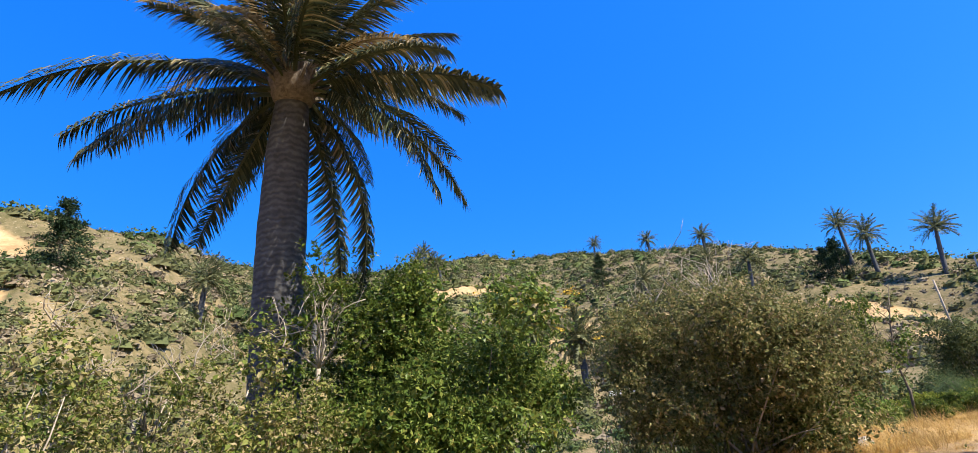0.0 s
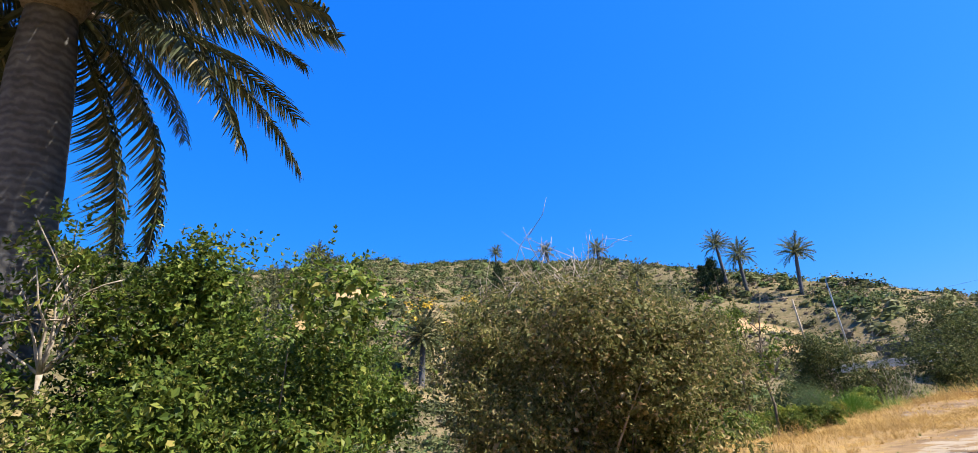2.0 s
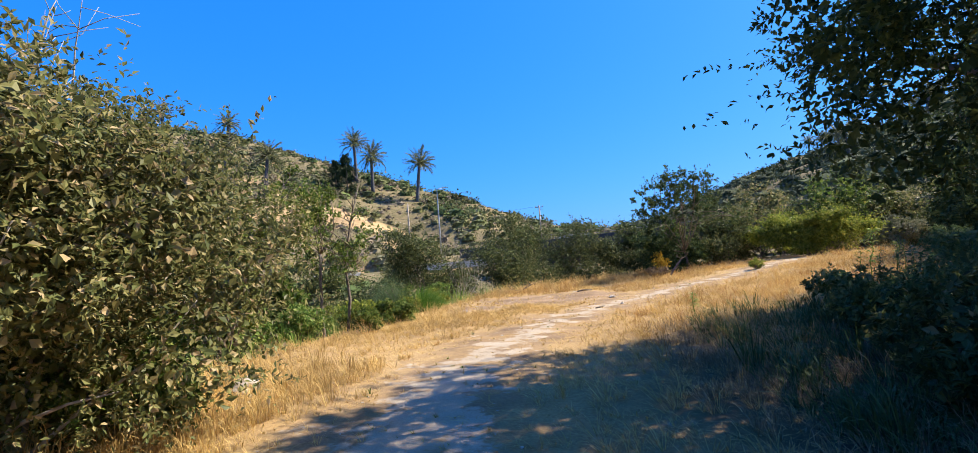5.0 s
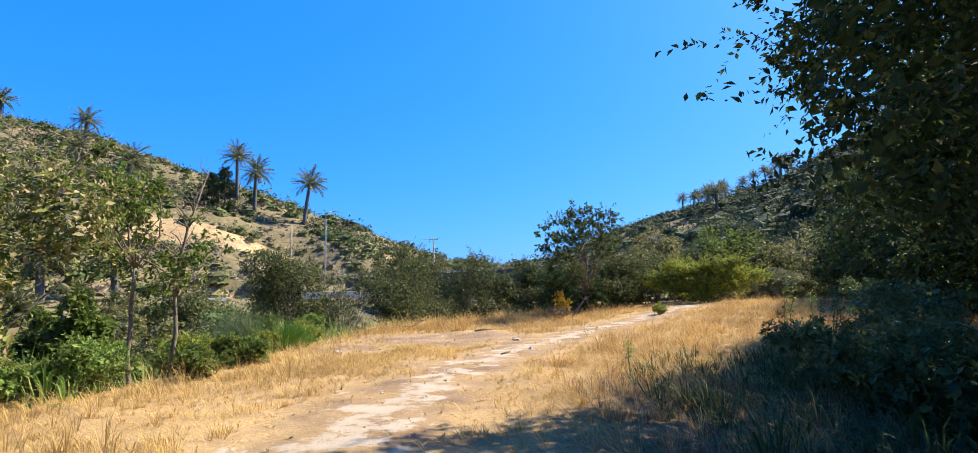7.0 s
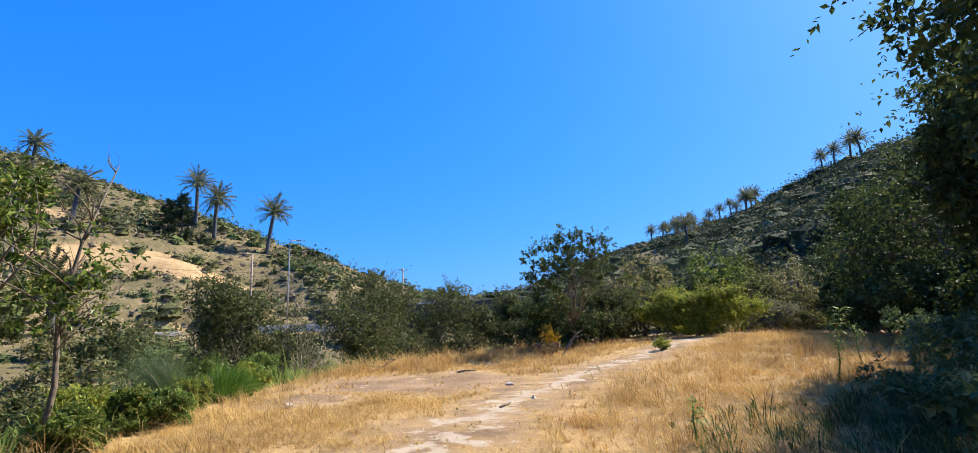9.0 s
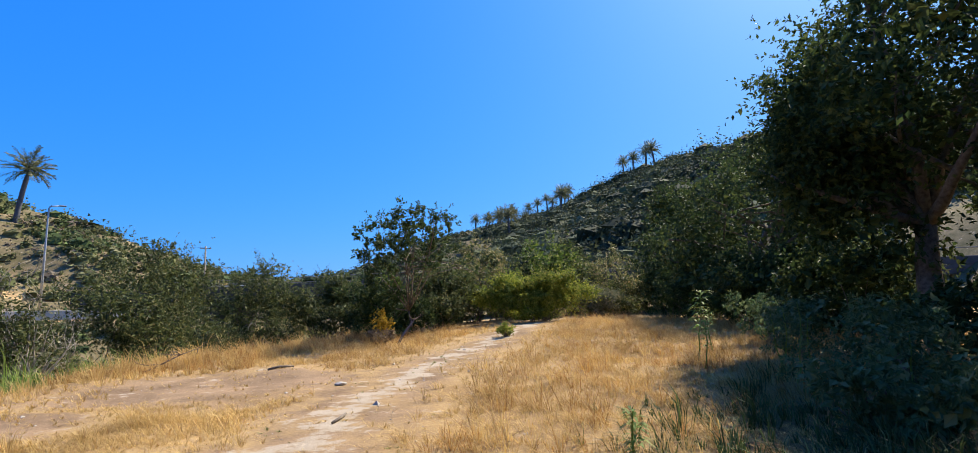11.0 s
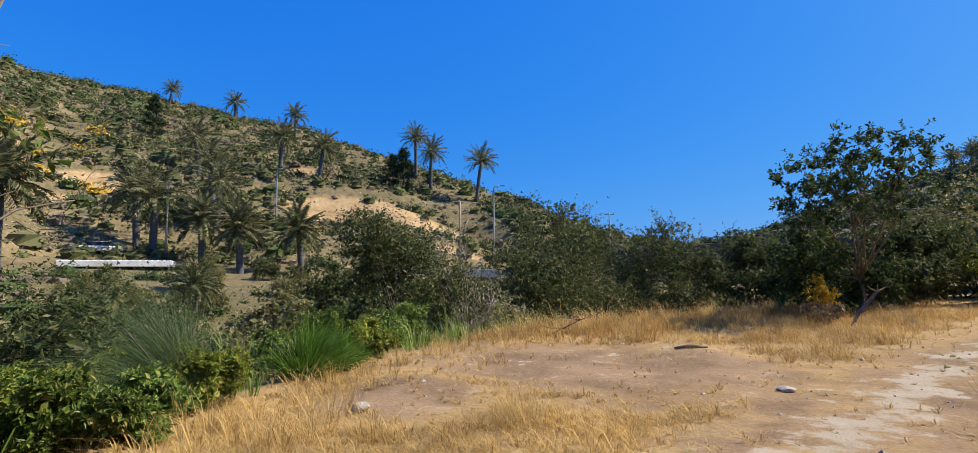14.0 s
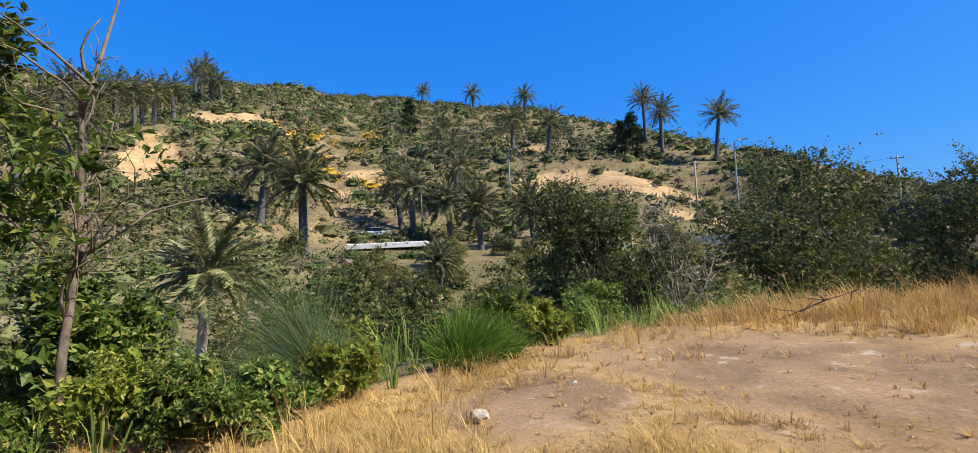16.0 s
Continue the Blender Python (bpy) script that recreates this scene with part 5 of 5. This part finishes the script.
grass("rim_grass", 105, 8500, ((-9, 16), (-3, 36)), 0.36, 15, "straw", "tall pale grass along the rim of the field", lambda x, y, r: np.abs(beyond_edge(x, y) + 0.6) < 0.55 + 0.6 * r.rand(len(x)), 1.2, 0.003)
grass("rim_grass", 106, 3600, ((-5, 18), (20, 36)), 0.3, 14, "rust", "tall russet grass along the rim of the field", lambda x, y, r: np.abs(beyond_edge(x, y) + 1.2) < 1.6, 0.9, 0.005)
grass("rim_grass", 110, 6500, ((-5, 18), (20, 36)), 0.36, 14, "straw", "tall pale grass along the rim of the field", lambda x, y, r: (np.abs(beyond_edge(x, y) + 1.0) < 1.5) & (waves(x, y, 3.0, 44) > -0.2), 0.9, 0.005)
grass("foot_grass", 116, 3000, ((-5.6, -1.6), (-2.0, 5.5)), 0.26, 13, "straw", "tall straw-coloured grass at the foot of a bush", lambda x, y, r: (track_distance(x, y) > 1.2 + 0.5 * r.rand(len(x))) & (waves(x, y, 1.8, 62) + 0.4 * r.normal(size=len(x)) > -0.1), 1.1, 0.003)
grass("rim_weeds", 107, 1500, ((-12, 0), (2, 25)), 0.5, 12, "greengrass", "green weeds along the rim of the ravine", lambda x, y, r: np.abs(beyond_edge(x, y) - 1.6) < 1.1, 0.7, 0.01)
grass("track_tufts", 114, 5000, ((-4, 8), (-2, 24)), 0.05, 12, "straw", "low dry tufts on the trodden track", lambda x, y, r: (track_distance(x, y) < 1.9) & (waves(x, y, 1.0, 52) + 0.3 * r.normal(size=len(x)) > 0.15), 1.6, 0.003)
grass("track_tufts", 108, 2600, ((-4, 8), (-3, 24)), 0.05, 14, "mixed", "low green tufts on the trodden track", lambda x, y, r: (track_distance(x, y) < 1.3) & (waves(x, y, 1.2, 51) > 0.35), 1.2, 0.004)
grass("fallen_straw", 111, 11000, ((-7, 12), (-4, 26)), 0.05, 7, "straw", "fallen straw lying over the bare earth", lambda x, y, r: (beyond_edge(x, y) < 0.3) & (track_distance(x, y) > 0.5 + 0.6 * r.rand(len(x))), 4.0, 0.003)
grass("shade_grass", 115, 4200, ((1.2, 9), (-4, 8)), 0.2, 13, "drybrush", "brown dry grass in the shade beside the track", lambda x, y, r: (track_distance(x, y) > 1.1 + 0.7 * r.rand(len(x))) & (waves(x, y, 2.0, 61) + 0.5 * r.normal(size=len(x)) > -0.2) & (x > 1.6 - 0.25 * y), 1.2, 0.0025)
# weeds take the dark tree-leaf colour so the shade reads deeper
grass("shade_weeds", 112, 5600, ((2, 13), (-3, 13)), 0.26, 12, "dark", "dark-coloured green weeds that deepen the shade under trees", lambda x, y, r: (painted_shade_mask(x, y) > 0.25 + 0.5 * r.rand(len(x))) & (track_distance(x, y) > 2.0), 1.0, 0.006)
grass("field_tufts", 109, 700, ((-10, -5), (-14, 3)), 0.6, 12, "mixed", "dry weeds below the bushes beside the track", lambda x, y, r: r.rand(len(x)) < 0.9, 0.4, 0.01)


# ---- stones, stalks and small things ----
def stone(place, size, seed, label, sink=0.3):
    rng = np.random.RandomState(seed)
    bm = bmesh.new()
    bmesh.ops.create_icosphere(bm, subdivisions=3, radius=1)
    for v in bm.verts:
        d = v.co.normalized()
        v.co = d * (1 + 0.35 * noise.noise(d * 1.3 + Vector((seed, 0, 0))) + 0.12 * noise.noise(d * 4 + Vector((0, seed, 0))))
        v.co = Vector((v.co.x * size[0], v.co.y * size[1], v.co.z * size[2]))
    me = bpy.data.meshes.new("stone")
    bm.to_mesh(me)
    bm.free()
    me.materials.append(M["stone"])
    ob = new("stone", me)
    ob.matrix_world = pose(*place, float(height(*place)) + size[2] * (1 - sink), 0, 0, rng.uniform(0, 360))
    tagged(ob, label, "stone")


stone((-3.8, 13.85), (0.11, 0.085, 0.07), 3, "small pale angular stone on bare brown earth")
stone((0.96, 16.2), (0.11, 0.08, 0.04), 4, "flat pale stone beside the track")
stone((-4.5, 3.75), (0.22, 0.18, 0.13), 5, "rounded white stone in dry grass under a bush")


def weed(place, tall, seed, label, leaf=0.22, count=60, mat="greengrass"):
    """A tall stalk with narrow leaves all the way up."""
    rng = np.random.RandomState(seed)
    ob = thing("tall_weed", (*place, float(height(*place))), label, "weed")
    tip = np.array((rng.normal() * 0.1, rng.normal() * 0.1, tall))
    part("stalk", mesh_of("stalk", *limb(rng, (0, 0, -0.05), tip, 0.018, 0.006, 0.05, 6, 5), M["greengrass"]), ob)
    v, f = [], []
    for i in range(count):
        q = rng.uniform(0.25, 1) ** 0.7
        a = i * 2.4
        p = tip * q
        d = np.array((math.cos(a), math.sin(a), rng.uniform(0.1, 0.6)))
        w = np.cross(d, (0, 0, 1)) * leaf * 0.09
        s = leaf * rng.uniform(0.7, 1.2)
        base = len(v)
        v += [p, p + d * s * 0.5 + w, p + d * s - (0, 0, s * 0.35), p + d * s * 0.5 - w]
        f.append((base, base + 1, base + 2, base + 3))
    part("foliage", mesh_of("foliage", np.array(v), np.array(f), M[mat]), ob)


weed((8.15, 14.1), 1.5, 1, "tall bright green weed with long narrow leaves", 0.3, 70, "greengrass")
weed((2.4, 9.0), 0.55, 2, "green upright weed in the dry grass", 0.16, 60)
weed((7.4, 13.2), 0.9, 3, "thin green weed in the dry grass", 0.2, 50)
weed((9.3, 14.8), 1.0, 4, "thin green weed in the dry grass", 0.2, 50)
for i, (wx, wy, wt) in enumerate(((6.6, 10.4, 1.1), (7.3, 11.2, 1.3), (7.8, 11.8, 1.2), (8.4, 12.3, 1.0), (7.0, 9.4, 0.9), (8.9, 11.0, 1.3))):
    weed((wx, wy), wt, 10 + i, "leafy grey-green weed in the tree's shade", 0.16, 110, "blue")


def dead_branch(points, radii, label, seed, sides=2):
    """A fallen crooked branch with a few side twigs."""
    rng = np.random.RandomState(seed)
    p = [np.array((x, y, float(height(x, y)) + z)) for x, y, z in points]
    ob = thing("dead_branch", tuple(p[0]), label, "branch")
    part("limb", mesh_of("limb", *tube([q - p[0] for q in p], radii, 6), M["bark"], True), ob)
    for q in p[1:]:
        for _ in range(sides):
            tip = q - p[0] + rng.normal(size=3) * (0.25, 0.25, 0.12) + (0, 0, 0.15)
            part("twig", mesh_of("twig", *limb(rng, q - p[0], tip, 0.015, 0.004, 0.2, 4, 4), M["bark"], True), ob)


dead_branch([(4.1, 24.2, 0.02), (4.25, 24.25, 0.3), (4.45, 24.35, 0.5), (4.75, 24.4, 0.85), (4.95, 24.4, 0.95)], (0.05, 0.05, 0.045, 0.03, 0.012), "crooked dark dead branch standing in dry grass", 301)
dead_branch([(-3.2, 21.4, 0.02), (-2.8, 21.5, 0.2), (-2.4, 21.6, 0.4), (-2.0, 21.7, 0.55)], (0.02, 0.018, 0.014, 0.006), "thin dead branch in tall grass", 302)
dead_branch([(0.35, 12.6, 0.02), (0.5, 12.85, 0.03), (0.6, 13.1, 0.03)], (0.02, 0.022, 0.015), "short pale stick lying on the track", 303, 0)
dead_branch([(-0.3, 19.3, 0.03), (-0.05, 19.4, 0.05), (0.3, 19.45, 0.04)], (0.025, 0.035, 0.02), "dark rotten piece of wood on bare earth", 304, 0)
shrub("shrub", (4.0, 26.4), (0.5, 0.5, 0.75), "small yellow-flowering bush in dry grass", "bush", "flower", 305, 40, 40, 0.08, 0.5, 8, 0.3)
shrub("shrub", (3.6, 25.0), (0.8, 0.6, 0.35), "low dry brown bush in the grass", "bush", "drybrush", 306, 50, 50, 0.07, 0.3, 10, 0.3)
shrub("shrub", (7.6, 22.6), (0.4, 0.4, 0.3), "low green bush beside the track", "bush", "yellowgreen", 307, 40, 40, 0.07, 0.4, 6, 0.3)
for n, (fx, fy, fs) in enumerate(((-6.9, 12.2, 0.5), (-7.4, 13.6, 0.6), (-6.4, 11.9, 0.4), (-8.2, 14.6, 0.7), (-7.0, 16.4, 0.45), (-9.5, 16.2, 0.7))):
    shrub("shrub", (fx, fy), (fs, fs, fs * 0.9), "leafy green weed bush with yellow flowers on the slope", "bush", ("greengrass", "yellowgreen")[n % 2], 310 + n, 50, 60, 0.07, 0.4, 8, 0.25)


def pebbles(seed, count):
    """Small loose stones on the track and the bare earth."""
    rng = np.random.RandomState(seed)
    x, y = rng.uniform(-6, 9, count * 3), rng.uniform(0, 25, count * 3)
    ok = ((track_distance(x, y) < 1.3) | (bare_mask(x, y) > 0.5)) & (beyond_edge(x, y) < 0)
    x, y = x[ok][:count], y[ok][:count]
    s = 0.006 * np.exp(0.6 * rng.normal(size=len(x)))
    base = np.array([(1, 0, 0), (0, 1, 0), (-1, 0, 0), (0, -1, 0), (0, 0, 0.7), (0, 0, -0.7), (0.7, 0.7, 0.3), (-0.7, 0.6, 0.25)])
    shape = base[None] * rng.uniform(0.7, 1.4, (len(x), 8, 1)) * s[:, None, None]
    v = shape + np.stack([x, y, height(x, y) + 0.004], -1)[:, None]
    tris = np.array([(0, 6, 4), (6, 1, 4), (1, 7, 4), (7, 2, 4), (2, 3, 4), (3, 0, 4), (1, 6, 5), (6, 0, 5), (7, 1, 5), (2, 7, 5), (3, 2, 5), (0, 3, 5)])
    f = (np.arange(len(x))[:, None, None] * 8 + tris[None]).reshape(-1, 3)
    tagged(new("pebbles", mesh_of("pebbles", v.reshape(-1, 3), f, M["stone"])), "small loose pebbles on the trodden earth", "pebbles", kind="stuff")


pebbles(401, 900)
